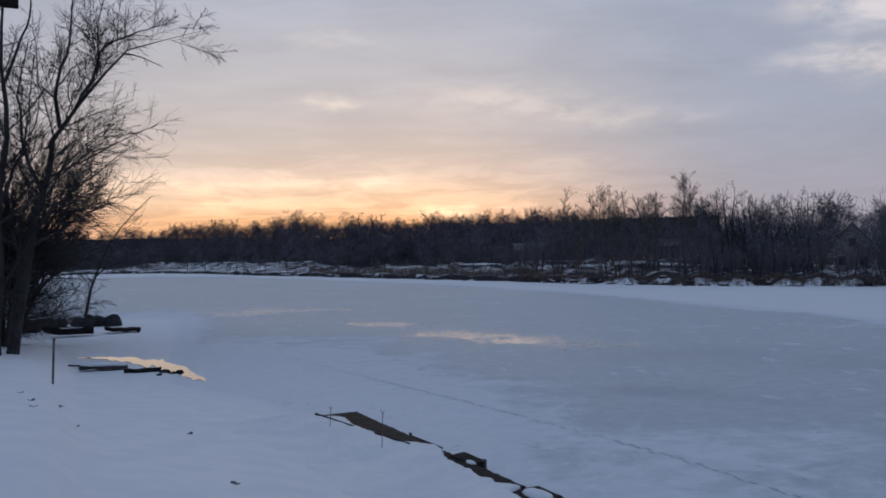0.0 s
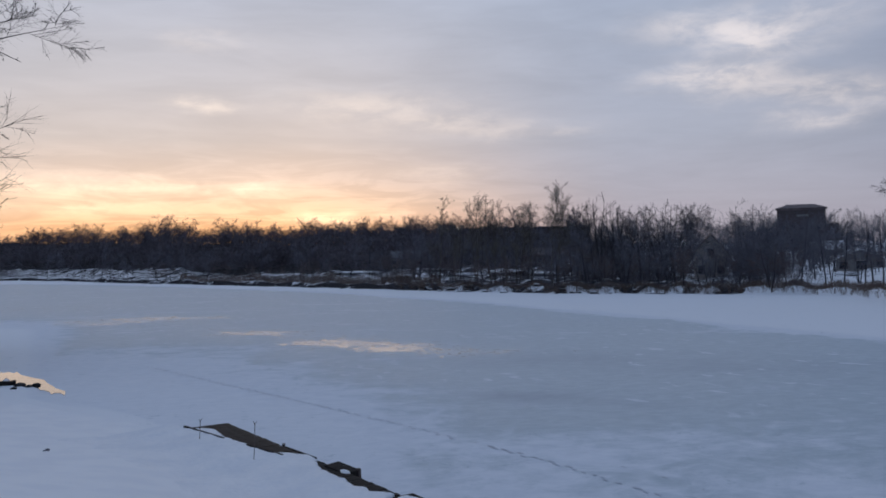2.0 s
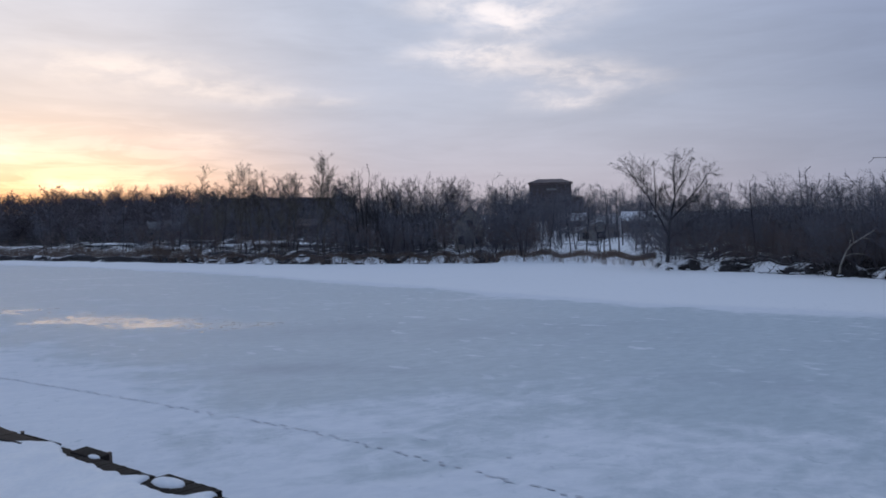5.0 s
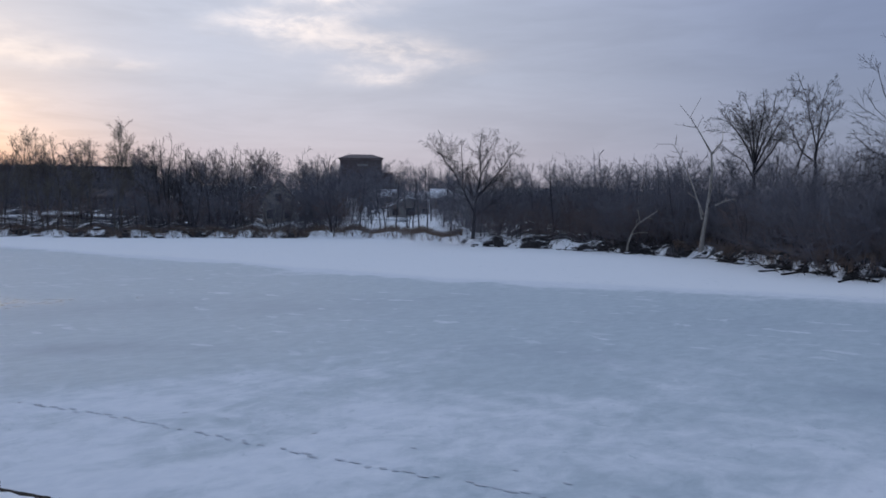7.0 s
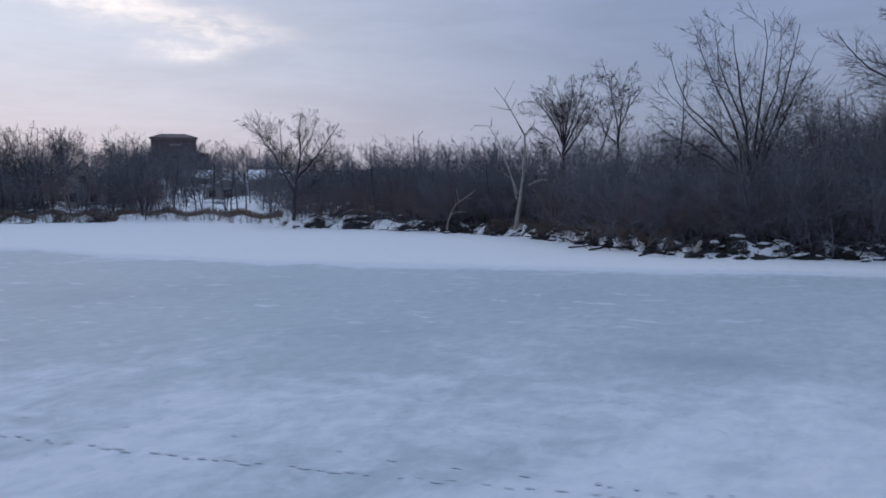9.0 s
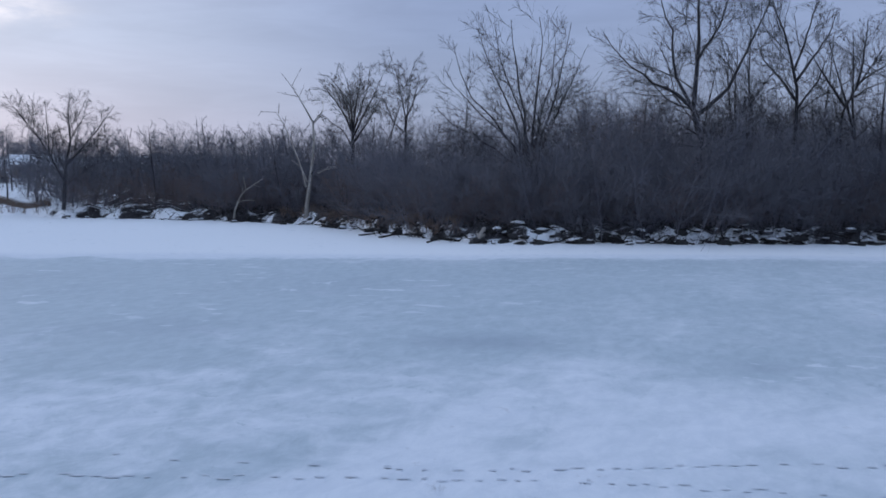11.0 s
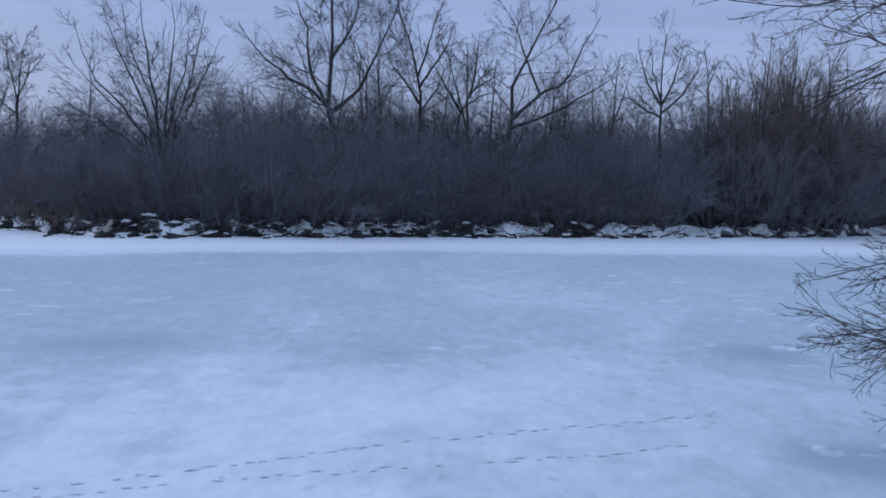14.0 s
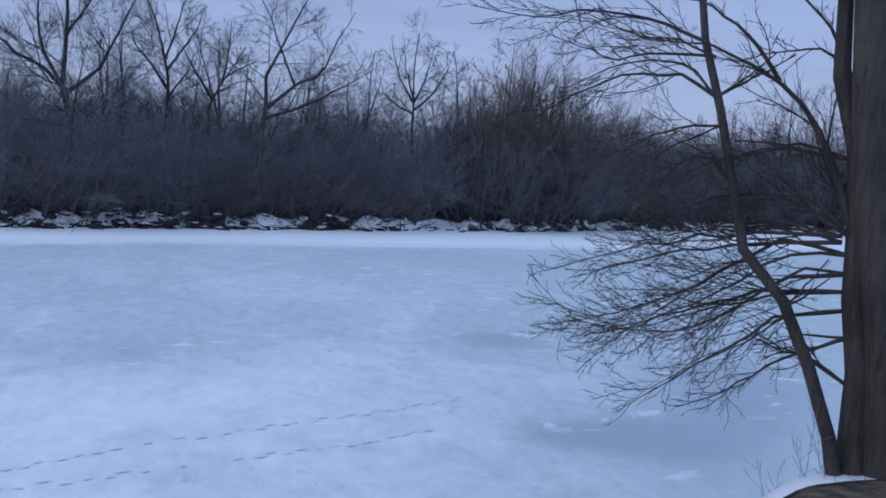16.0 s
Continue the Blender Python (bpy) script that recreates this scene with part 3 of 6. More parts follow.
NEAR = [(12, 0.08, 0.97, 26, 0.42, 10, 0.12, 0.024, 0.45, 0.0034, 5), (9, 0.08, 0.97, 34, 0.56, 6, 0.15, 0.03, 0.55, 0.0026, 3), (5, 0.10, 0.97, 38, 0.55, 2, 0.14, 0.02, 0.65, 0.0022, 3)]
NEAR_OPEN = [(11, 0.10, 0.97, 28, 0.46, 9, 0.12, 0.004, 0.45, 0.0034, 5), (8, 0.10, 0.97, 36, 0.54, 5, 0.15, 0.012, 0.55, 0.0028, 3), (4, 0.15, 0.97, 38, 0.52, 2, 0.14, 0.02, 0.65, 0.0023, 3)]
slim = [
    ([(0.17, -0.3), (-0.02, 0.54), (-0.3, 1.32), (-0.47, 1.61), (-0.76, 1.9), (-0.98, 2.25), (-1.16, 2.8), (-1.26, 3.35), (-1.36, 3.81), (-1.57, 4.63), (-1.7, 5.6), (-1.9, 7.0)], 0.075, 0.028),
    ([(-1.44, 4.22), (-1.97, 4.46), (-2.66, 4.57), (-3.28, 4.49), (-4.01, 4.62)], 0.021, 0.005),
    ([(-1.35, 3.69), (-1.69, 3.9), (-2.26, 3.9), (-2.9, 3.65), (-3.36, 3.34)], 0.021, 0.005),
    ([(-1.36, 4.08), (-1.94, 4.13), (-2.47, 4.09), (-3.27, 4.39)], 0.018, 0.005),
    ([(-1.25, 3.38), (-1.57, 3.37), (-1.84, 3.28), (-2.18, 3.09), (-2.6, 2.85)], 0.015, 0.005),
    ([(-1.15, 2.84), (-1.32, 3.05), (-1.51, 3.06), (-1.69, 2.95), (-1.84, 2.76), (-2.06, 2.51), (-2.17, 2.34)], 0.017, 0.005),
    ([(-1.33, 3.67), (-0.93, 3.9), (-0.61, 4.12)], 0.018, 0.006),
    ([(-0.47, 1.61), (-0.32, 1.72), (-0.09, 1.97)], 0.017, 0.006),
    ([(-1.6, 4.9), (-2.2, 5.6), (-3.0, 6.1)], 0.019, 0.005),
]
tree(11, lambda g: limbs_from(g, slim + more_boughs(slim, 2, 1), 0.5, 12), NEAR_OPEN,
     BARK_NEAR, BARK_NEAR, "slender bare tree leaning from the foot of a larger trunk", facing(129.0, 9.4, 1.5), clean=1)
stout = [
    ([(0.02, -0.4), (-0.01, 0.5), (-0.06, 1.34), (-0.12, 2.12), (-0.18, 2.9), (-0.29, 3.55), (-0.37, 4.1), (-0.42, 4.52), (-0.5, 6.0), (-0.6, 7.5)], 0.17, 0.04),
    ([(0.34, -0.4), (0.28, 0.5), (0.17, 1.37), (0.04, 2.2), (-0.07, 3.0), (-0.16, 3.8), (-0.24, 4.5), (-0.33, 6.0), (-0.35, 9.0)], 0.24, 0.09),
    ([(-0.15, 2.30), (-0.34, 2.79), (-0.47, 3.08), (-0.64, 3.41), (-0.76, 3.56), (-1.0, 3.86), (-1.11, 3.94), (-1.35, 4.09), (-1.75, 4.25), (-2.3, 4.3)], 0.050, 0.008),
    ([(-0.2, 3.3), (-0.35, 3.86), (-0.41, 4.08), (-0.59, 4.45), (-0.9, 4.8)], 0.040, 0.012),
    ([(-1.0, 3.86), (-1.16, 4.13), (-1.37, 4.36), (-1.73, 4.6), (-2.2, 4.8)], 0.026, 0.007),
    ([(-0.39, 4.04), (-0.67, 4.2), (-1.13, 4.18), (-1.5, 4.1)], 0.016, 0.005),
    ([(-0.28, 2.28), (-0.88, 2.22), (-1.71, 2.08), (-2.37, 1.88), (-3.1, 1.61)], 0.025, 0.004),
    ([(-0.28, 2.34), (-1.19, 2.31), (-1.99, 2.14), (-2.68, 1.92), (-3.17, 1.73)], 0.022, 0.004),
    ([(-0.2, 2.15), (-0.8, 2.28), (-1.33, 1.94), (-2.1, 1.45), (-2.81, 1.14), (-3.22, 1.2), (-3.55, 1.3)], 0.025, 0.004),
    ([(-0.2, 1.97), (-0.81, 1.86), (-1.41, 1.34), (-2.09, 1.14), (-2.97, 1.17)], 0.025, 0.004),
    ([(-0.18, 1.61), (-0.82, 1.48), (-1.38, 0.99), (-1.89, 0.6), (-2.3, 0.27)], 0.023, 0.004),
    ([(-0.12, 0.88), (-0.48, 1.06), (-0.87, 1.1), (-1.23, 1.2)], 0.022, 0.006),
    ([(-0.15, 1.34), (-0.82, 1.01), (-1.23, 0.66), (-1.65, 0.47)], 0.022, 0.004),
    ([(-0.2, 2.33), (-0.66, 2.62), (-1.02, 2.73), (-1.52, 2.64), (-2.17, 2.4)], 0.025, 0.005),
    ([(-0.2, 1.79), (-0.89, 1.74), (-1.64, 1.46), (-2.5, 1.08), (-3.1, 0.88)], 0.024, 0.004),
    ([(-0.25, 3.1), (-0.9, 3.2), (-1.57, 3.0), (-2.3, 2.6)], 0.025, 0.005),
]
tree(12, lambda g: limbs_from(g, stout + more_boughs(stout, 6, 1), 0.55, 12), NEAR,
     BARK_NEAR, BARK_NEAR, "stout twin-stemmed bare tree with drooping lower boughs on the bank", facing(130.5, 9.6, 1.5), clean=2)

# the clump by the boats
FINE = [(18, 0.12, 1.0, 46, 0.3, 7, 0.13, 0.03, 0.42, 0.011, 4), (13, 0.08, 0.98, 44, 0.64, 4, 0.14, 0.02, 0.5, 0.008, 3), (11, 0.1, 0.97, 42, 0.7, 2, 0.14, 0.015, 0.6, 0.0065, 3)]
arching = [
    ([(-0.02, -0.5), (0.43, 2.62), (0.88, 4.94), (1.44, 7.54), (1.9, 9.33), (3.14, 11.21), (4.41, 12.66), (6.19, 13.46), (7.67, 14.0)], 0.36, 0.012),
    ([(1.9, 9.33), (1.71, 10.87), (2.27, 12.58), (2.41, 14.27), (2.6, 16.0)], 0.13, 0.03),
    ([(1.46, 8.48), (2.34, 9.96), (3.48, 11.97), (3.4, 13.66), (3.75, 15.2)], 0.13, 0.03),
    ([(3.14, 11.21), (3.61, 12.95), (5.24, 13.86), (6.93, 14.6)], 0.10, 0.02),
    ([(0.88, 4.94), (1.53, 5.89), (2.63, 6.86), (3.76, 7.86), (4.69, 8.63)], 0.11, 0.02),
    ([(4.41, 12.66), (5.22, 12.62), (6.17, 12.33)], 0.06, 0.02),
    ([(1.22, 6.59), (0.51, 8.44), (0.33, 10.76), (0.77, 12.91)], 0.12, 0.03),
]
tree(21, lambda g: limbs_from(g, [(a, b * 0.74, c * 0.6) for a, b, c in arching], 1.2, 12), FINE, BARK_DARKER, BARK_DARKER, "tall dark bare tree whose long limb arches over the shore", facing(-27.0, 39))
straight = [([(-0.33, -0.5), (-0.22, 3.79), (-0.09, 7.26), (0.08, 10.74), (0.17, 16.0)], 0.30, 0.06), ([(-0.2, 4.0), (-1.4, 7.5), (-2.2, 11), (-2.6, 14)], 0.16, 0.03), ([(-0.1, 6.0), (0.9, 8.6), (1.2, 12.0)], 0.10, 0.02), ([(-0.1, 9.0), (-1.3, 11.8), (-1.9, 15.0)], 0.09, 0.02), ([(0.1, 10.7), (1.0, 13.2), (1.3, 16.0)], 0.09, 0.02)]
tree(22, lambda g: limbs_from(g, [(a, b * 0.8, c * 0.6) for a, b, c in straight], 1.2, 12), FINE, BARK_DARKER, BARK_DARKER, "straight dark bare tree in the clump on the snowy bank", facing(-27.4, 38.0))
WILLOW = [(14, 0.2, 0.98, 42, 0.42, 7, 0.1, 0.0, 0.5, 0.013, 4), (13, 0.08, 0.98, 40, 0.6, 4, 0.12, -0.02, 0.6, 0.0095, 3), (14, 0.08, 0.97, 36, 0.62, 2, 0.1, -0.03, 0.7, 0.0075, 3)]


def dome(g, count, long, fan, radius, points=9):
    """Limbs that rise from one foot, spread and arch over at their ends."""
    P, R = [], []
    for k in range(count):
        tilt = radians(fan[0] + (fan[1] - fan[0]) * (k + 0.5) / count + g.normal() * 5)
        d = np.array([0.4 * math.sin(tilt), g.uniform(-0.35, 0.35), 1.0])
        p = [np.array([g.uniform(-0.7, 0.7), g.uniform(-0.5, 0.5), -0.4])]
        size = long * g.uniform(0.72, 1.05)
        for q in range(points - 1):
            d = d + g.normal(size=3) * 0.08 + np.array([0.15 * math.sin(tilt), 0, 0.05 if q < 5 else -0.06])
            d /= np.linalg.norm(d)
            p.append(p[-1] + d * size / (points - 1))
        P.append(p), R.append(radius * g.uniform(0.6, 1.0) * np.linspace(1, 0.12, points))
    return np.array(P), np.array(R)


tree(23, lambda g: dome(g, 22, 13.0, (-58, 36), 0.14), WILLOW, BARK_DARKER, BARK_DARKER, "dense round willow with fine arching twigs behind the boats", facing(-27.5, 45))
tree(24, lambda g: dome(g, 10, 9.0, (-60, 60), 0.12), WILLOW, BARK_DARKER, BARK_DARKER, "dense low willow with fine drooping twigs on the bank", facing(-27.6, 48))
sapling = [([(-0.3, -0.3), (0.39, 3.04), (1.25, 5.18), (2.63, 6.97), (3.95, 8.26)], 0.11, 0.02), ([(-0.14, -0.2), (0.15, 2.69), (0.73, 3.75)], 0.05, 0.015), ([(0.6, 3.2), (1.2, 3.9), (1.6, 5.0)], 0.04, 0.01)]
tree(25, lambda g: limbs_from(g, sapling, 0.4, 8), [(8, 0.25, 1.0, 45, 0.30, 6, 0.14, 0.04, 0.6, 0.011, 3), (6, 0.2, 1.0, 40, 0.42, 4, 0.18, 0.03, 0.6, 0.009, 3)], BARK_DARKER, BARK_DARKER,
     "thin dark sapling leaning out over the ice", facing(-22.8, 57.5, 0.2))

# the far shore's own characters
MID = [(17, 0.2, 0.98, 48, 0.42, 6, 0.10, 0.02, 0.36, 0.013, 4), (12, 0.10, 0.98, 46, 0.62, 4, 0.11, 0.015, 0.5, 0.009, 3), (11, 0.1, 0.97, 44, 0.80, 2, 0.10, 0.01, 0.6, 0.0074, 3)]
MANY = [(10, 0.2, 0.98, 46, 0.44, 6, 0.10, 0.03, 0.40, 0.013, 4), (9, 0.10, 0.97, 46, 0.64, 4, 0.11, 0.015, 0.5, 0.009, 3), (9, 0.1, 0.97, 44, 0.80, 2, 0.10, 0.01, 0.6, 0.0078, 3)]
bleached = [
    ([(0.06, -0.3), (0.06, 0.53), (0.43, 3.23), (0.74, 6.06), (0.72, 7.74)], 0.26, 0.10),
    ([(0.72, 7.74), (-0.16, 9.37), (-0.91, 10.57), (-1.66, 11.48)], 0.10, 0.02), ([(-0.91, 10.57), (-0.11, 12.13)], 0.04, 0.012), ([(0.11, 2.6), (-0.26, 4.2), (-1.03, 4.75)], 0.10, 0.03),
    ([(0.2, 3.0), (-1.13, 6.55), (-1.98, 8.45), (-3.36, 8.52)], 0.085, 0.03), ([(0.72, 7.74), (1.52, 8.62), (1.54, 9.46)], 0.09, 0.02), ([(-0.42, 9.77), (-2.07, 10.09)], 0.05, 0.015), ([(-1.98, 8.45), (-1.9, 9.2)], 0.05, 0.02),
]
tree(31, lambda g: limbs_from(g, [(a, b * 0.78, c * 0.8) for a, b, c in bleached], 0.5, 7), [(4, 0.35, 1.0, 45, 0.30, 5, 0.16, 0.02, 0.5, 0.012, 3), (3, 0.3, 1.0, 40, 0.4, 4, 0.2, 0.0, 0.6, 0.008, 3)], DEADWOOD, BARK,
     "dead bleached tree with broken bare limbs at the ice edge", facing(53.6, 69.5, 0.4))
forked = [
    ([(0.1, -2.2), (0.16, 3.33), (-0.01, 6.15), (-0.04, 8.96), (-0.21, 11.98), (0.23, 16.51), (0.3, 17.5)], 0.46, 0.05), ([(-0.01, 6.15), (-1.16, 7.38), (-2.91, 8.17), (-4.64, 9.46), (-6.1, 11.35)], 0.20, 0.03),
    ([(-0.39, 6.65), (-1.68, 9.12), (-1.7, 11.38), (-2.46, 13.33), (-2.73, 15.54)], 0.17, 0.03), ([(0.15, 6.17), (1.88, 7.66), (3.12, 10.41), (4.35, 13.3), (4.82, 15.87)], 0.20, 0.03), ([(-0.05, 9.72), (1.31, 11.83), (2.02, 14.65)], 0.12, 0.03),
]
tree(32, lambda g: limbs_from(g, [(a, b * 0.76, c * 0.7) for a, b, c in forked], 1.8, 10), MID, BARK, BARK, "big dark bare tree that forks low above the thicket", facing(79.3, 60, 2.0))
split = [
    ([(0.19, -2.0), (0.02, 3.74), (0.08, 6.11), (0.28, 8.2), (1.24, 10.82), (2.73, 13.18), (3.68, 15.76)], 0.36, 0.04), ([(0.15, 5.9), (2.14, 7.74), (3.95, 8.7), (4.91, 10.94), (5.89, 12.77)], 0.20, 0.03),
    ([(2.14, 7.74), (1.0, 10.3), (0.13, 12.59), (-0.96, 14.09)], 0.12, 0.03), ([(0.15, 5.4), (2.97, 6.46), (5.81, 8.11), (8.11, 9.74)], 0.17, 0.03),
]
tree(33, lambda g: limbs_from(g, [(a, b * 0.78, c * 0.7) for a, b, c in split], 1.6, 10), MID, BARK, BARK, "dark bare tree split into limbs that sweep sideways", facing(91.0, 60, 2.0))
spreading = [
    ([(-0.19, -0.6), (-0.02, 1.73), (0.18, 4.07), (0.66, 6.41), (0.58, 9.07), (0.78, 10.4)], 0.34, 0.04), ([(0.01, 2.74), (-1.11, 5.07), (-2.29, 7.04), (-3.46, 8.66), (-4.19, 9.62)], 0.17, 0.03),
    ([(0.18, 4.07), (1.75, 5.75), (3.08, 7.44), (4.43, 9.48)], 0.17, 0.03), ([(0.66, 6.41), (1.83, 8.43), (2.19, 9.77)], 0.11, 0.03), ([(-1.11, 5.07), (-1.18, 7.71), (-1.27, 9.69)], 0.11, 0.03),
]
tree(34, lambda g: limbs_from(g, [(a, b * 0.60, c * 0.7) for a, b, c in spreading], 1.3, 9), MID, BARK, BARK, "spreading bare tree alone at the edge of the reeds", facing(38.8, 86, 0.6, scale=1.02))

CROWN = [(12, 0.12, 0.98, 46, 0.40, 6, 0.10, 0.02, 0.38, 0.012, 4), (10, 0.1, 0.98, 46, 0.64, 4, 0.11, 0.015, 0.5, 0.009, 3), (9, 0.1, 0.97, 44, 0.80, 2, 0.1, 0.01, 0.6, 0.0072, 3)]
fan = [
    ([(0.0, 0.3), (0.07, 4.01), (0.04, 5.9), (0.12, 7.47)], 0.30, 0.20), ([(0.12, 7.47), (-0.58, 9.31), (-1.84, 10.93), (-3.23, 11.61), (-3.95, 10.81)], 0.12, 0.02), ([(0.12, 7.16), (-0.28, 9.63), (-0.97, 11.45), (-1.95, 12.61), (-2.66, 12.56)], 0.12, 0.02),
    ([(0.12, 7.47), (0.01, 9.96), (-0.25, 11.8), (-0.8, 13.3)], 0.13, 0.02), ([(0.12, 7.47), (0.39, 9.98), (0.83, 11.87), (0.65, 13.56)], 0.13, 0.02), ([(0.12, 7.47), (0.8, 9.69), (1.5, 11.6), (1.67, 13.64)], 0.12, 0.02),
    ([(0.12, 7.16), (0.96, 9.07), (2.08, 11.17), (2.85, 12.94)], 0.12, 0.02), ([(0.17, 6.84), (1.16, 8.14), (2.37, 10.08), (2.98, 11.54)], 0.10, 0.02), ([(0.1, 6.21), (-0.6, 7.75), (-2.02, 8.77), (-2.71, 9.51)], 0.09, 0.02),
]
tree(35, lambda g: limbs_from(g, [(a, b * 0.8, c * 0.7) for a, b, c in fan], 1.6, 9), CROWN, BARK, BARK, "fan-shaped bare tree with a dense twiggy head by the dead tree", facing(56.7, 76, 0.0))
stems = [
    ([(0.0, 0.3), (-0.02, 4.31), (-0.16, 6.16), (-0.35, 7.99), (-0.69, 9.8), (-1.08, 11.86), (-1.35, 14.67)], 0.26, 0.03), ([(0.15, 0.4), (0.23, 6.17), (0.27, 8.27), (0.6, 10.64), (0.85, 12.72), (0.58, 14.52)], 0.22, 0.03),
    ([(-0.16, 0.4), (-0.68, 6.67), (-1.33, 8.48), (-2.36, 10.51), (-3.12, 12.54), (-3.63, 14.04)], 0.20, 0.03), ([(-0.3, 0.4), (-0.42, 4.57), (-1.33, 6.13), (-2.62, 7.66), (-3.89, 8.65), (-5.15, 10.02), (-6.14, 11.63)], 0.18, 0.02),
    ([(-0.55, 5.36), (-1.59, 6.64), (-2.87, 8.17), (-4.14, 9.41), (-4.77, 11.18), (-5.14, 12.95)], 0.12, 0.02), ([(0.24, 0.4), (0.88, 6.72), (1.52, 8.84), (2.03, 10.96), (2.54, 13.06), (2.79, 14.5)], 0.19, 0.03),
    ([(0.37, 4.85), (1.27, 6.99), (2.31, 9.13), (3.09, 11.0), (3.73, 12.6)], 0.13, 0.02), ([(-0.16, 5.37), (-0.43, 7.99), (-1.34, 9.78), (-1.98, 11.56), (-2.36, 13.85)], 0.12, 0.02),
    ([(0.18, 5.38), (0.74, 8.03), (1.51, 10.67), (1.76, 13.29), (1.62, 14.31)], 0.12, 0.02), ([(-0.28, 4.31), (-1.84, 5.33), (-3.64, 6.72), (-5.16, 7.32), (-6.65, 8.81)], 0.12, 0.02),
]
tree(36, lambda g: limbs_from(g, [(a, b * 0.8, c * 0.7) for a, b, c in stems], 2.2, 10), CROWN, BARK, BARK, "large round-headed bare tree with many stems over the thicket", facing(68.6, 60, 0.0))
slender = [
    ([(-0.07, 0.3), (-0.01, 5.37), (0.01, 8.18), (0.14, 9.12)], 0.20, 0.14), ([(0.08, 8.49), (-0.29, 10.34), (-0.66, 12.17), (-1.28, 14.12)], 0.09, 0.015), ([(0.08, 8.81), (0.75, 10.39), (1.35, 11.35), (2.11, 12.33)], 0.09, 0.015),
    ([(0.14, 8.96), (0.31, 10.99), (0.53, 12.85), (0.93, 14.11)], 0.09, 0.015), ([(0.01, 7.56), (-1.05, 8.45), (-1.62, 9.96), (-2.76, 11.44)], 0.08, 0.015), ([(0.75, 10.39), (1.06, 11.96), (1.52, 13.53)], 0.06, 0.012),
]
tree(37, lambda g: limbs_from(g, [(a, b * 0.8, c * 0.7) for a, b, c in slender], 1.4, 9), CROWN, BARK, BARK, "slim bare tree that parts into rising limbs", facing(60.3, 74, 0.0))


rising = [
    ([(0.6, -2.0), (0.61, 4.37), (0.45, 6.62), (0.24, 9.42), (-0.19, 11.07), (-0.71, 12.45), (-1.27, 14.09), (-1.59, 15.45)], 0.27, 0.03), ([(0.25, 9.14), (0.81, 10.82), (1.3, 12.77), (1.95, 14.44)], 0.10, 0.02),
    ([(0.43, 7.18), (-0.53, 8.56), (-1.7, 9.92), (-2.32, 11.57)], 0.12, 0.02), ([(0.33, 8.3), (1.4, 10.0), (2.47, 11.69), (2.83, 13.36)], 0.11, 0.02), ([(0.53, 6.62), (1.74, 8.34), (2.39, 10.03)], 0.09, 0.02),
]
tree(38, lambda g: limbs_from(g, rising, 1.5, 10), MID, BARK, BARK, "tall bare tree with rising limbs over the thicket", facing(84.7, 64, 2.0))
crooked = [
    ([(-0.8, -2.0), (-0.76, 4.81), (-0.68, 6.55), (0.13, 8.01), (1.07, 9.75), (1.75, 10.76)], 0.24, 0.03), ([(-0.55, 6.84), (-1.47, 8.26), (-2.71, 10.25), (-3.61, 11.1)], 0.12, 0.02),
    ([(0.13, 8.01), (0.5, 9.74), (0.59, 11.17), (0.67, 12.59)], 0.11, 0.02), ([(-0.41, 7.13), (0.85, 8.03), (2.27, 8.63)], 0.09, 0.02), ([(0.4, 8.5), (1.5, 9.2), (2.6, 9.7)], 0.08, 0.02),
]
tree(39, lambda g: limbs_from(g, crooked, 1.3, 9), MANY, BARK, BARK, "crooked bare tree with a thick dark head in the thicket", facing(88.3, 66, 2.0))
vase = [
    ([(0.75, -2.0), (0.74, 5.03), (0.69, 7.38), (0.54, 8.54), (0.55, 10.87), (0.82, 13.46)], 0.24, 0.03), ([(0.6, 7.96), (-0.51, 9.71), (-1.19, 11.75), (-1.39, 12.92)], 0.10, 0.015),
    ([(0.62, 8.25), (-0.13, 10.58), (-0.4, 12.9)], 0.09, 0.015), ([(0.66, 7.96), (1.45, 9.7), (1.9, 11.43), (2.08, 13.15)], 0.10, 0.015), ([(0.69, 7.38), (2.07, 8.55), (3.07, 10.27), (3.65, 11.98)], 0.10, 0.015),
    ([(0.63, 7.08), (-0.68, 7.66), (-1.87, 8.54), (-2.25, 10.3)], 0.09, 0.015),
]
tree(40, lambda g: limbs_from(g, vase, 1.6, 9), CROWN, BARK, BARK, "vase-shaped bare tree with fine twigs behind the thicket", facing(100.3, 70, 2.0))


# ---- kinds of trees that repeat ----
WOODS = "bare trees in the far woods"


def kinds(seed, stems, high, radius, lean, steps, bark_mat, twig_mat, label, group, spots, wander=0.06):
    """One tree of a kind, and its copies at (bearing, distance, scale)."""
    first = None
    for k, (az, r, s) in enumerate(spots):
        if group == WOODS:
            s *= 0.80 if 37 < az < 56 else 0.93
        m = facing(az, r, scale=s, turn=(k * 97) % 360)
        if first is None:
            first = tree(seed, lambda g: boles(g, stems, high, radius, lean, wander=wander), steps, bark_mat, twig_mat, label, m, group, 5)
        else:
            copy_thing(first, m)


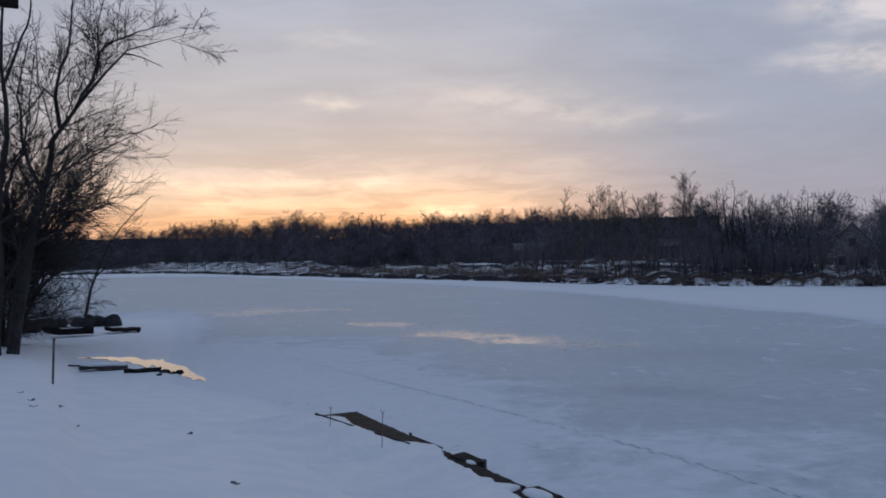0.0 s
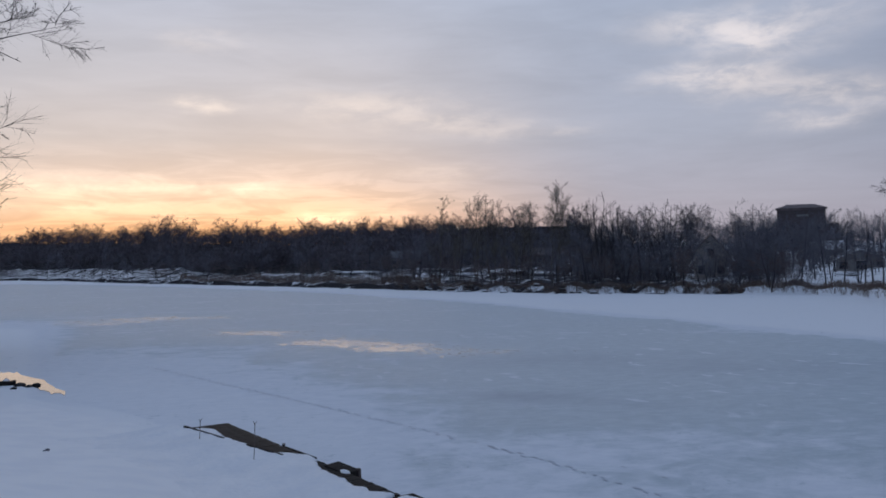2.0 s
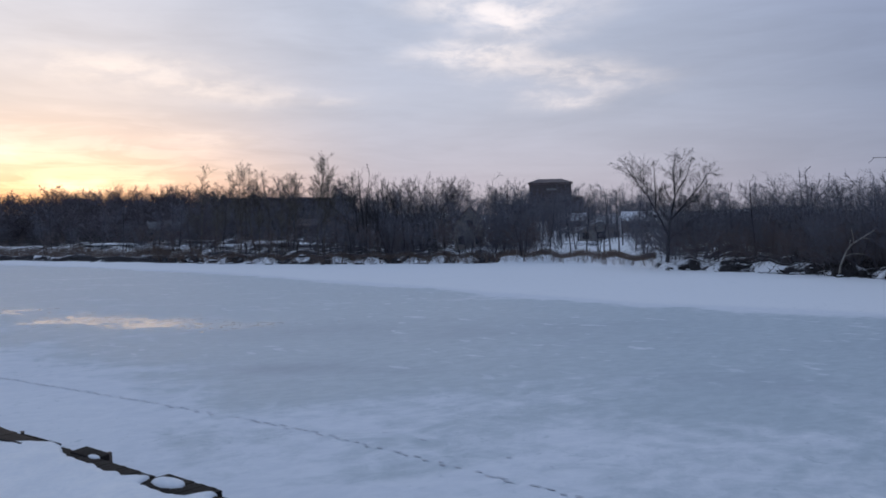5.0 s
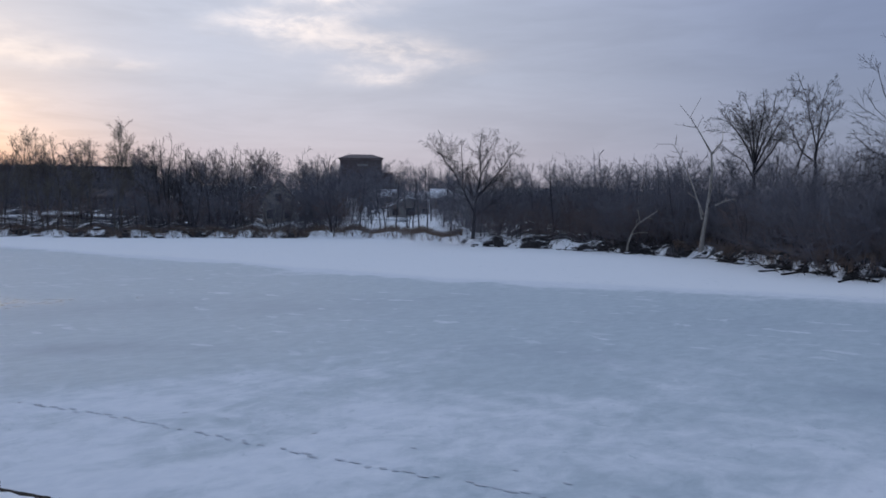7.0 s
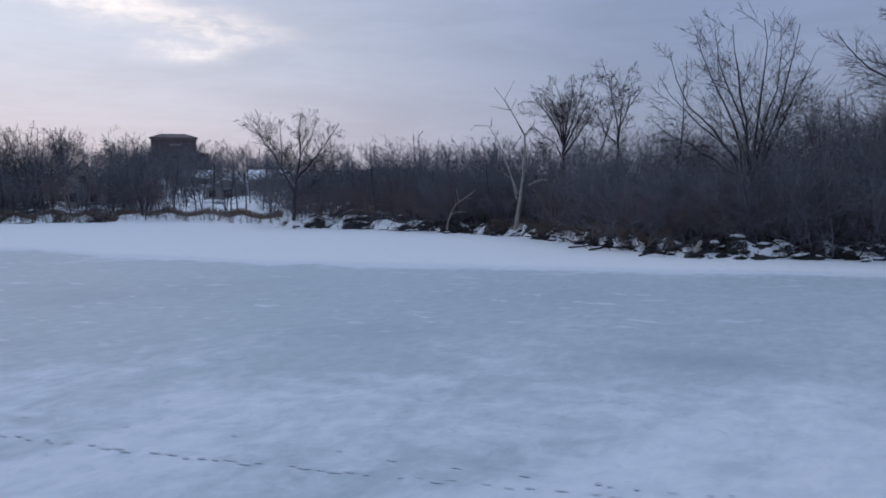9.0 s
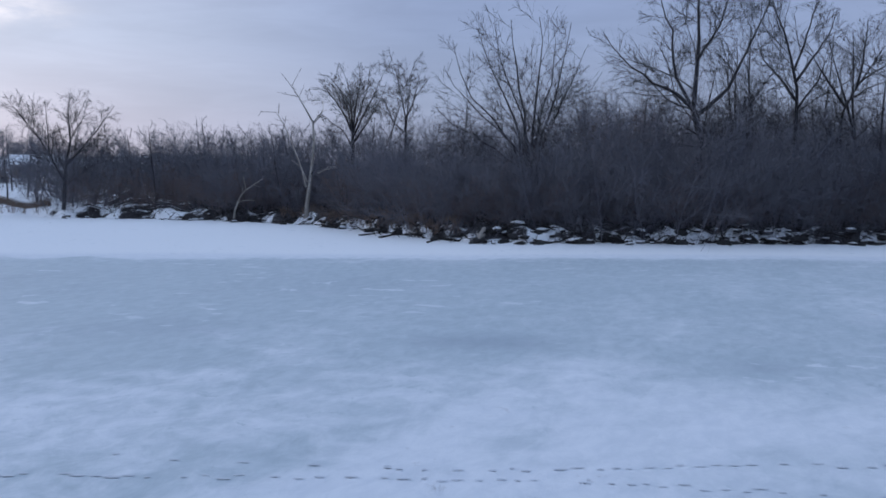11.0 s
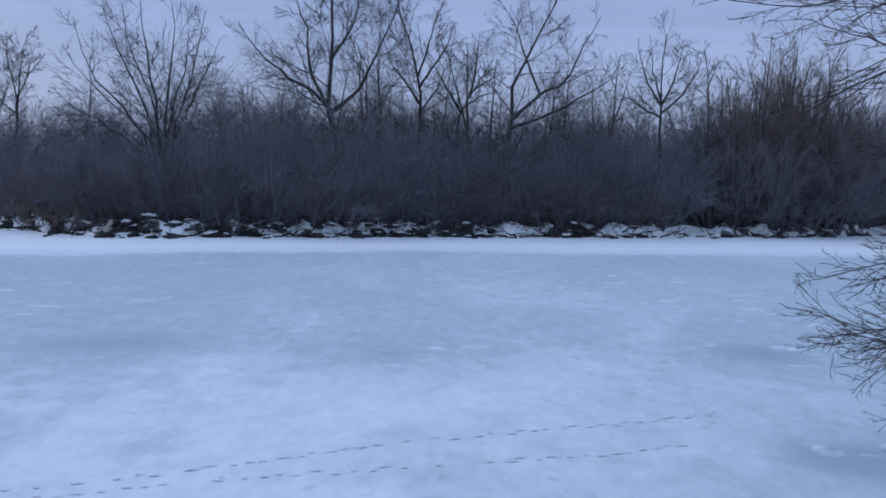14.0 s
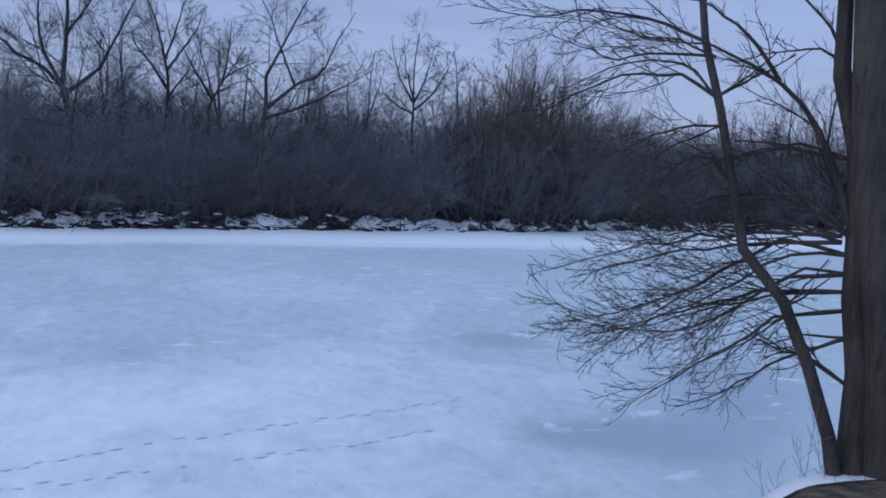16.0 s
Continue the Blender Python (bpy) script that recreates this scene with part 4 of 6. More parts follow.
SHORE = "trees along the far shore"
kinds(41, 6, 12.4, 0.17, 0.36, MANY, BARK, TWIG_RED, "round-headed bare tree with many stems over the thicket", SHORE, [(107.0, 76, 1.0), (110.0, 78, 1.0), (105.6, 74, 0.82), (108.6, 73, 0.9), (111.6, 76, 0.85), (73.5, 74, 0.72), (75.3, 72, 0.70), (96.5, 84, 0.72), (113.0, 84, 0.85), (104.8, 86, 0.8), (119.5, 96, 0.7)])
kinds(43, 1, 14.5, 0.20, 0.05, [(22, 0.2, 0.97, 42, 0.28, 5, 0.09, 0.04, 0.42, 0.014, 4), (8, 0.12, 0.97, 40, 0.6, 3, 0.10, 0.03, 0.5, 0.0105, 3), (8, 0.1, 0.97, 36, 0.64, 2, 0.1, 0.02, 0.6, 0.009, 3)], BARK, BARK, "tall slim bare tree with upswept branches", SHORE,
      [(104.1, 74, 1.0), (64.0, 72, 0.72), (94.2, 74, 0.80), (81.6, 72, 0.8), (112.0, 86, 0.9), (86.4, 74, 0.85), (97.6, 78, 0.7), (122, 110, 0.9)], 0.05)
kinds(44, 3, 11.8, 0.17, 0.26, MANY, BARK, BARK, "bare tree with leaning stems in the thicket", SHORE, [(58.2, 77, 0.76), (93.6, 68, 0.80), (82.4, 74, 0.85), (71.6, 70, 0.72), (62.2, 78, 0.72), (65.6, 80, 0.7), (90.0, 78, 0.8), (95.4, 80, 0.8), (109.0, 88, 0.9), (116.0, 94, 0.8), (76.8, 80, 0.80), (102.2, 84, 0.85), (69.8, 76, 0.80), (73.0, 78, 0.9), (78.0, 74, 0.9), (80.9, 76, 0.95), (83.4, 70, 0.98), (86.9, 72, 1.0), (92.4, 74, 0.95), (97.6, 74, 0.9), (99.2, 80, 0.95), (105.0, 78, 0.95), (37.3, 104, 0.66), (40.4, 94, 0.72), (41.8, 96, 0.74), (43.6, 92, 0.66), (46.6, 90, 0.68), (39.6, 98, 0.70)])
kinds(45, 8, 13.4, 0.15, 0.20, [(12, 0.25, 0.98, 40, 0.36, 5, 0.09, 0.04, 0.42, 0.013, 4), (9, 0.10, 0.97, 42, 0.62, 4, 0.10, 0.03, 0.5, 0.009, 3), (8, 0.1, 0.97, 40, 0.75, 2, 0.10, 0.02, 0.6, 0.0078, 3)], BARK, TWIG_RED, "tall upright bare tree with many reddish stems", SHORE,
      [(106.0, 76, 1.0), (107.6, 75, 1.14), (109.3, 77, 1.12), (110.9, 78, 1.06), (113.2, 82, 0.88), (115.2, 86, 0.90), (116.4, 88, 0.80)])
kinds(46, 4, 14.2, 0.19, 0.26, MANY, BARK, BARK, "high bare tree with several stems behind the thicket", SHORE, [(82.2, 67, 0.92), (89.4, 66, 1.0), (93.8, 70, 0.9), (96.9, 72, 0.95), (119.6, 104, 0.75), (121.4, 108, 0.9), (122.8, 112, 1.05), (124.2, 112, 1.15), (125.4, 118, 1.2), (126.6, 114, 1.2), (127.6, 116, 1.2), (128.6, 118, 1.25), (130.4, 116, 1.2)])

FAR = [(14, 0.25, 0.97, 46, 0.36, 4, 0.1, 0.03, 0.42, 0.017, 3), (10, 0.1, 0.96, 42, 0.7, 3, 0.12, 0.02, 0.5, 0.013, 3), (10, 0.1, 0.95, 38, 0.75, 2, 0.1, 0.01, 0.65, 0.011, 3)]
FARMANY = [(9, 0.2, 0.97, 46, 0.42, 4, 0.1, 0.03, 0.42, 0.017, 3), (7, 0.1, 0.96, 42, 0.74, 3, 0.12, 0.02, 0.5, 0.013, 3), (10, 0.1, 0.95, 38, 0.75, 2, 0.1, 0.01, 0.65, 0.011, 3)]
POPLARS = "tall poplars on the point"
POPLAR_TWIGS = [(20, 0.28, 0.97, 36, 0.30, 5, 0.08, 0.06, 0.5, 0.016, 3), (11, 0.12, 0.97, 42, 0.60, 3, 0.12, 0.04, 0.55, 0.0115, 3), (12, 0.1, 0.95, 40, 0.70, 2, 0.1, 0.02, 0.65, 0.0095, 3)]
kinds(51, 1, 14.2, 0.17, 0.03, POPLAR_TWIGS, POPLAR, POPLAR, "tall slender poplar, pale grey and bare", POPLARS,
      [(15.55, 122, 0.98), (8.0, 134, 0.96), (12.5, 126, 0.88), (14.2, 124, 0.78), (17.4, 126, 0.80)], 0.05)
kinds(56, 2, 13.6, 0.15, 0.10, POPLAR_TWIGS, POPLAR, POPLAR, "bare poplar with two stems, pale grey", POPLARS,
      [(16.0, 123, 1.03), (11.6, 128, 0.90), (10.4, 130, 0.93), (13.3, 128, 0.84), (9.2, 133, 0.72)], 0.05)
kinds(57, 3, 11.6, 0.17, 0.24, FARMANY, BARK, BARK, "broad bare tree with a rounded head on the point", POPLARS, [(18.7, 122, 1.04), (20.3, 124, 0.94), (19.5, 130, 0.9), (22.6, 128, 0.9), (23.2, 126, 0.92), (28.3, 130, 0.88)])
rng = np.random.default_rng(5)


def scatter(spans, scale, keep=0.08):
    """Random (bearing, distance, scale): spans of bearings, distances beyond the shore and numbers."""
    out = []
    for a0, a1, d0, d1, count in spans:
        for k in range(count):
            az = a0 + (a1 - a0) * (k + rng.random()) / count
            d, s = d0 + (d1 - d0) * rng.random(), scale * rng.uniform(0.8, 1.15)
            if not (24.4 < az < 27.1 and 5 < d < 62):  # the clearing before the cream house
                out.append((az, float(far_shore(az)) + d, s))
    return out


kinds(52, 4, 8.0, 0.11, 0.30, FARMANY, BARK, TWIG, "round bare tree in the far woods", WOODS, scatter([(17, 30, 4, 30, 16), (37, 52, 6, 40, 14), (-10, 8, 20, 120, 12), (30, 38, 60, 110, 7), (3, 9, 4, 20, 4)], 0.86))
kinds(53, 1, 9.8, 0.14, 0.06, FAR, BARK, TWIG, "upright bare tree in the far woods", WOODS, [(29.7, 185, 1.12), (30.7, 192, 0.9), (31.6, 186, 0.9), (32.3, 190, 1.05), (28.9, 180, 1.1)] + scatter([(17, 30, 3, 35, 14), (38, 53, 4, 40, 12), (-14, 8, 5, 80, 12), (-20, -7, 4, 60, 16), (27, 38, 14, 60, 7), (27, 38, 60, 110, 7), (6, 17, 6, 40, 10), (7, 19, 40, 110, 12), (30.5, 37.5, 6, 45, 8), (29.0, 33.0, 50, 95, 7), (24.5, 27.5, 10, 50, 4)], 0.85))
kinds(54, 3, 6.6, 0.09, 0.22, FARMANY, BARK, TWIG_RED, "small reddish bare tree at the water's edge", WOODS, scatter([(16, 31, 1, 12, 12), (40, 60, 2, 12, 12), (4, 16, 1, 12, 12), (-12, 2, 2, 10, 7), (28, 38, 10, 70, 10), (3, 8, 20, 50, 5)], 0.85))
kinds(55, 4, 10.0, 0.20, 0.42, [(11, 0.15, 0.95, 52, 0.50, 4, 0.10, 0.0, 0.42, 0.045, 3), (8, 0.1, 0.96, 48, 0.72, 3, 0.12, 0.0, 0.5, 0.032, 3), (7, 0.1, 0.95, 46, 0.85, 2, 0.1, 0.0, 0.65, 0.026, 3)], BARK, TWIG_HAZED, "broad bare tree on the far ridge", WOODS,
      [(-15.0, 560, 1.35), (-14.1, 565, 1.05), (-9.9, 500, 1.45), (-8.6, 505, 1.3), (-10.9, 500, 1.1), (-6.2, 460, 1.2), (-5.3, 455, 0.95), (-0.6, 420, 1.15), (0.3, 425, 0.9), (2.6, 390, 0.95), (3.4, 385, 1.05), (4.2, 390, 0.9), (5.4, 360, 0.95), (6.3, 350, 0.95), (-17.4, 570, 0.95), (-12.3, 520, 0.9)] + scatter([(8, 34, 130, 200, 14)], 1.0))


# ---- thickets and far woods, which nobody could count ----
def shrub(seed, stems, high, lean, twigs=9):
    """A round bush of many thin stems that spread and end in fine twigs."""
    g = np.random.default_rng(seed)
    P, R = boles(g, stems, high * 0.85, 0.016, lean, points=5, wander=0.14, spread=1.1)
    pieces = [tubes(P, R, 3)]
    P, R = shoots(g, P, R, 7, 0.12, 0.98, 46, 0.56, 3, 0.16, 0.02, 0.6, 0.0075)
    pieces.append(tubes(P, R, 3))
    P, R = shoots(g, P, R, round(twigs * 1.4), 0.05, 0.98, 50, 0.78, 2, 0.1, 0.0, 0.65, 0.042 / twigs)
    pieces.append(tubes(P, R, 3))
    return joined(pieces)


def thicket(name, label, mat, seeds, spots, stems=12, high=5.0, lean=0.35, twigs=9):
    kinds_of = [shrub(s, stems, high, lean, twigs) for s in seeds]
    pieces = []
    for k, (az, r, s) in enumerate(spots):
        v, f = kinds_of[k % len(kinds_of)]
        a = k * 2.4
        c, n = math.cos(a) * s, math.sin(a) * s
        turn = np.array([[c, -n, 0], [n, c, 0], [0, 0, s]])
        pieces.append((v @ turn.T + np.array(spot(az, r)), f))
    return thing(name, label, "undergrowth", kind="stuff", data=mesh_of(name, *joined(pieces), mat))


brush_scale = table([(45, 1.35), (52, 1.4), (58, 1.45), (66, 1.5), (70, 1.55), (73.5, 1.85), (77, 1.95), (80, 1.75), (87, 1.7), (93, 1.8), (97, 2.05), (100, 1.85), (104, 1.9), (107, 2.2), (112, 2.2), (116, 2.0), (118.5, 2.1), (122, 2.4), (128, 2.7)])


def brush(spots):
    """The brush's height along the shore, lower again on the rising ground behind."""
    out = []
    for az, r, s in spots:
        d = r - float(far_shore(az))
        if not (101.3 < az < 104.9 and d < 9):
            out.append((az, r, s * float(brush_scale(az)) * (0.9 if d < 18 else 0.9) * (1 + 0.14 * math.sin(az * 1.7 + r * 0.6) + 0.10 * math.sin(az * 4.9 + 2))))
    return out


thicket("thicket", "dense dark brush along the wooded shore", TWIG, (61, 62, 63, 64, 65), brush(scatter([(47, 63, 2.5, 14, 20), (60, 112, 2, 8, 64), (60, 112, 8, 20, 56), (108, 131, 2, 30, 70)], 1.0)), stems=11, lean=0.5)
thicket("rear_thicket", "dark brush deep in the wooded shore", TWIG, (161, 162, 163), brush(scatter([(58, 114, 20, 46, 80)], 1.05)), stems=11, lean=0.45, twigs=5)
thicket("red_thicket", "reddish brown brush in the wooded shore", TWIG_RED, (65, 66), scatter([(50, 66, 1.5, 9, 8), (64, 101, 1.5, 6, 18), (104.9, 116, 2, 12, 12), (38, 52, 1, 10, 12)], 0.95), lean=0.7, stems=10)
thicket("far_thicket", "dark brush at the foot of the far trees", TWIG, (67, 68, 69), scatter([(3, 16, 3, 25, 8), (16, 29, 3, 30, 18), (-19, 4, 45, 130, 22), (27, 30.5, 5, 70, 10), (30.5, 37, 40, 100, 5), (-30, 9, 80, 220, 16), (9, 30, 90, 200, 12)], 1.15) + scatter([(38, 55, 3, 40, 50)], 1.5) + scatter([(27.2, 30.9, 5, 20, 10)], 2.0), stems=9, twigs=5)
thicket("shore_shrubs", "low bare shrubs leaning over the ice edge", TWIG, (71, 72), [q for q in brush(scatter([(44, 126, 0.4, 2.2, 80), (-19, 3, 1, 5, 16), (3, 32, 0.5, 3.5, 64)], 0.28))], stems=6, lean=0.8, twigs=5)
thicket("field_shrubs", "thin dark bushes standing in the snowy field", BARK_DARKER, (75, 76), scatter([(-20, -8, 4, 50, 30), (-8, 6, 10, 40, 22)], 0.6), stems=6, twigs=4)
thicket("bank_shrubs", "dark twiggy bushes on the bank by the boats", BARK_DARKER, (73, 74), [(-25.2, 60, 0.7), (-24.2, 62, 0.65), (-23.2, 63, 0.5), (-26.2, 56, 0.8), (-27.4, 54, 0.9), (-28.6, 52, 1.0), (-22.6, 64, 0.4), (-27.8, 50, 0.8), (-28.4, 47, 0.7), (-27.0, 60, 1.0), (-25.6, 58, 0.8), (-26.8, 57, 0.9), (-27.9, 56, 0.9)], stems=12, lean=0.7, twigs=5)


def woods(name, label, mat, thick, spans, scale, roll, low_spans=(), broad=1.0):
    """Round-headed bare trees in numbers, over undergrowth where it is asked for; roll makes the skyline rise and fall."""
    shapes = []
    for seed in (81, 83, 84, 85):
        g = np.random.default_rng(seed)
        P, R = boles(g, 4, 9.0, 0.15, 0.5, points=5, wander=0.12, spread=0.5)
        pieces = [tubes(P, R, 3)]
        P, R = shoots(g, P, R, 9, 0.15, 0.95, 55, 0.50, 3, 0.15, 0.0, 0.45, thick * 1.5)
        pieces.append(tubes(P, R, 3))
        P, R = shoots(g, P, R, 9, 0.05, 0.95, 55, 0.90, 2, 0.1, 0.0, 0.6, thick)
        shapes.append(joined(pieces + [tubes(P, R, 3)]))
    g = np.random.default_rng(82)
    P, R = boles(g, 6, 6.0, 0.2, 0.9, points=3, wander=0.16, spread=2.0)
    P, R = shoots(g, P, R, 8, 0.0, 0.97, 60, 0.75, 2, 0.15, 0.0, 0.45, 0.09)
    P, R = shoots(g, P, R, 5, 0.0, 0.97, 60, 1.0, 2, 0.1, 0.0, 0.6, 0.06)
    low = tubes(P, R, 3)
    trees = scatter(spans, scale)
    out = []
    for k, (az, r, s) in enumerate(trees + scatter(low_spans, 0.45)):
        a = k * 2.4
        c, n = math.cos(a) * s, math.sin(a) * s
        shape, net = shapes[k % 4] if k < len(trees) else low
        c, n = c * broad, n * broad
        tall = s * 0.95 * (1 + roll * (math.sin(az * 1.1) + 0.7 * math.sin(az * 2.9 + 1)))
        out.append((shape @ np.array([[c, -n, 0], [n, c, 0], [0, 0, tall]]).T + np.array(spot(az, r)), net))
    thing(name, label, "woods", kind="stuff", data=mesh_of(name, *joined(out), mat))


woods("far_woods", "dark bare woods on the far ridge", TWIG_HAZED, 0.036, [(-30, -19, 30, 340, 50), (-19, -8, 80, 200, 50), (-19, 9, 190, 320, 150), (-8, 9, 55, 200, 60)], 1.0, 0.10, [(-30, 9, 180, 300, 130), (-30, -18, 5, 200, 50), (-19, 9, 70, 190, 150)], 1.6)
woods("bend_woods", "tall reddish brown woods where the shore bends", TWIG, 0.017, [(102, 112, 9, 26, 24), (112, 118, 8, 30, 18), (117, 122, 4, 30, 22), (121, 132, 4, 34, 44)], 1.15, 0.08)
woods("mid_woods", "bare woods on the slope behind the shore", TWIG, 0.026, [(9, 30, 60, 230, 80), (28, 40, 150, 230, 26), (17, 30, 6, 60, 24), (7, 17, 25, 90, 12), (38, 58, 10, 60, 34), (60, 128, 50, 110, 24), (111, 131, 4, 30, 44), (30, 38.5, 105, 150, 12)], 0.80, 0.08, [(9, 30, 110, 210, 40)])


def reeds():
    g = np.random.default_rng(91)
    az, d = [], []
    for a0, a1, d0, d1, count in ((27.5, 38.0, 0.5, 9, 3400), (-9, 6, 3, 14, 3000), (52, 64, 0.8, 4, 1000), (5, 18, 0.3, 5, 2600), (17, 28, 0.3, 4, 2200)):
        az.append(g.uniform(a0, a1, count)), d.append(d0 + (d1 - d0) * g.random(count))
    az, d = np.concatenate(az), np.concatenate(d)
    r = far_shore(az) + d
    a = np.radians(az)
    base = np.stack([r * np.sin(a), r * np.cos(a), height(az, r) - 0.05], -1)
    lean = np.concatenate([g.normal(size=(len(az), 2)) * 0.25, np.ones((len(az), 1))], 1)
    P = base[:, None] + lean[:, None] * (g.uniform(0.45, 1.0, len(az))[:, None] * np.where(az < 8, 1.6, 0.75)[:, None] * np.array([0, 0.5, 1.0]))[:, :, None]
    R = np.tile(np.array([0.022, 0.016, 0.01]), (len(az), 1))
    thing("reeds", "dry tan reeds standing at the edge of the ice", "reeds", kind="stuff", data=mesh_of("reeds", *tubes(P, R, 3), REED))


reeds()


# ---- stones, driftwood and debris on the shore ----
def boulder(seed, rough=0.28):
    bm = bmesh.new()
    bmesh.ops.create_icosphere(bm, subdivisions=2, radius=1.0)
    for v in bm.verts:
        n = noise.noise(v.co * 1.1 + Vector((seed * 3.1, 0, 0))) + 0.5 * noise.noise(v.co * 2.7 + Vector((0, seed * 1.7, 0)))
        v.co *= 1 + rough * n
    return bm


def stones_along_shore():
    g = np.random.default_rng(101)
    made = []
    for k in range(6):
        bm = boulder(k, 0.55)
        bm.verts.index_update()
        made.append((np.array([v.co[:] for v in bm.verts]), np.array([[v.index for v in f.verts] for f in bm.faces])))
        bm.free()
    dark, white = [], []
    for a0, a1, count in ((38, 62, 190), (62, 112, 460), (112, 126, 80), (-14, 24, 190)):
        for _ in range(count):
            az = g.uniform(a0, a1)
            s = 0.07 + 0.36 * g.random() ** 2.6 + 0.10 * max(0, math.sin(az * 2.1) * math.sin(az * 0.83))
            s *= 0.6 if 24 < az < 55 else 1.0
            if 101.6 < az < 104.6:
                continue
            at = np.array(spot(az, float(far_shore(az)) + -0.1 + 2.4 * g.random() ** 1.5))
            v, f = made[g.integers(6)]
            a = g.uniform(0, 6.28)
            c, n = math.cos(a), math.sin(a)
            turn = np.array([[c * s * g.uniform(0.8, 2.4), -n * s, 0], [n * s, c * s * g.uniform(0.6, 1.1), 0], [0, 0, s * g.uniform(0.25, 0.6)]])
            dark.append((v @ turn.T + at, f))
            if g.random() < 0.22:
                white.append((v @ turn.T * np.array([0.85, 0.85, 0.5]) + at + np.array([0, 0, s * 0.42]), f))
    thing("shore_stones", "dark wet stones heaped along the far shore", "stones", kind="stuff", data=mesh_of("shore_stones", *joined(dark), STONE))
    thing("snow_caps", "caps of snow lying on the shore stones", "snow", kind="stuff", data=mesh_of("snow_caps", *joined(white), SNOW))


stones_along_shore()


def drift():
    """Sticks and broken branches washed up between the stones."""
    g = np.random.default_rng(141)
    n = 260
    az = np.concatenate([g.uniform(44, 66, 110), g.uniform(66, 112, 150)])
    r = far_shore(az) + g.uniform(-1.0, 2.2, n)
    a, turn, long = np.radians(az), g.uniform(0, 6.28, n), g.uniform(0.5, 2.2, n)
    base = np.stack([r * np.sin(a), r * np.cos(a), np.maximum(height(az, r), 0.0) + 0.05], -1)
    d = np.stack([np.cos(turn), np.sin(turn), g.uniform(0.0, 0.45, n)], -1)
    P = base[:, None] + d[:, None] * (long[:, None] * np.linspace(0, 1, 5))[:, :, None] + g.normal(size=(n, 5, 3)) * 0.05
    P[:, :, 2] = np.maximum(P[:, :, 2], base[:, None, 2])
    R = g.uniform(0.02, 0.06, n)[:, None] * np.linspace(1, 0.4, 5)
    Q, S = shoots(g, P, R, 2, 0.3, 0.9, 45, 0.5, 3, 0.15, 0.08, 0.6, 0.012)
    thing("driftwood", "dark sticks washed up among the shore stones", "driftwood", kind="stuff", data=mesh_of("driftwood", *joined([tubes(P, R, 4), tubes(Q, S, 3)]), BLACKWOOD))


drift()


def fallen(name, label, line, r0, r1, mat, m, seed):
    """A fallen trunk or branch with a few stubs."""
    g = np.random.default_rng(seed)
    P, R = limbs_from(g, [(line, r0, r1)], 0.2, 8)
    ob = thing(name, label, "driftwood", m)
    part("stem", mesh_of("stem", *tubes(P, R, 7), mat), ob)
    P, R = shoots(g, P, R, 5, 0.3, 1.0, 50, 0.35, 4, 0.2, 0.05, 0.5, r1 * 0.6)
    for k in range(len(P)):
        part("stub", mesh_of("stub", *tubes(P[k:k + 1], R[k:k + 1], 5), mat), ob)
    return ob


fallen("leaning_log", "bleached log leaning out of the shore brush", [(-0.66, -0.2), (-0.6, 0.6), (0.04, 2.03), (1.8, 3.23)], 0.10, 0.05, DEADWOOD, facing(49.5, 74, 0.4), 1)
fallen("snowy_log", "pale snow-topped log caught in the brush", [(-1.27, 3.71), (-0.45, 4.07), (0.23, 4.2)], 0.09, 0.08, DEADWOOD, facing(55.5, 70, 0.4), 2)
fallen("drift_branch", "dark branch frozen into the ice edge", [(-1.6, 0.02), (-0.4, 0.25), (0.9, 0.12), (1.9, 0.5)], 0.07, 0.03, BLACKWOOD, facing(60.2, 54.5, 0.0), 3)
fallen("drift_branch", "dark crooked branch lying on the snowy ice", [(-1.2, 0.03), (-0.2, 0.12), (0.6, 0.3), (1.0, 0.15)], 0.06, 0.03, BLACKWOOD, facing(58.4, 56.5, 0.0), 4)
fallen("drift_branch", "dark branch frozen into the snow by the shore", [(-0.9, 0.03), (0.1, 0.3), (0.9, 0.2)], 0.06, 0.025, BLACKWOOD, facing(62.8, 50.5, 0.0), 5)
fallen("shore_stump", "pale broken stump with splayed roots on the ice", [(-0.2, -0.1), (-0.1, 0.5), (0.15, 0.95)], 0.22, 0.10, DEADWOOD, facing(65.5, 50.2, 0.0), 6)
fallen("drift_log", "grey log lying in the stones of the shore", [(-2.0, 0.2), (0.0, 0.5), (1.8, 0.9)], 0.16, 0.09, BARK_NEAR, facing(9.8, 124.5, 0.0), 7)
fallen("drift_branch", "dark forked branch lying on the far ice", [(-0.7, 0.05), (0.2, 0.15), (0.8, 0.4)], 0.06, 0.03, BLACKWOOD, facing(1.6, 143, 0.0), 8)


# ---- buildings on the far side ----
def prism(points, depth, y0=0.0):
    """A front outline (x, z) carried back by depth."""
    bm = bmesh.new()
    front = [bm.verts.new((x, y0, z)) for x, z in points]
    back = [bm.verts.new((x, y0 + depth, z)) for x, z in points]
    bm.faces.new(front)
    bm.faces.new(back[::-1])
    k = len(points)
    for i in range(k):
        bm.faces.new((front[i], back[i], back[(i + 1) % k], front[(i + 1) % k]))
    bmesh.ops.recalc_face_normals(bm, faces=bm.faces)
    return bm


def window_of(house, x, z, w, h, y=-0.02, name="window", trim=None):
    frame_ = part(name, from_bm(name, box(w + 0.2, 0.10, h + 0.2, (x, y, z - 0.1), 0.02), trim or PALEPANEL), house)
    part("pane", from_bm("pane", box(w, 0.06, h, (x, y - 0.04, z)), GLASS), frame_)


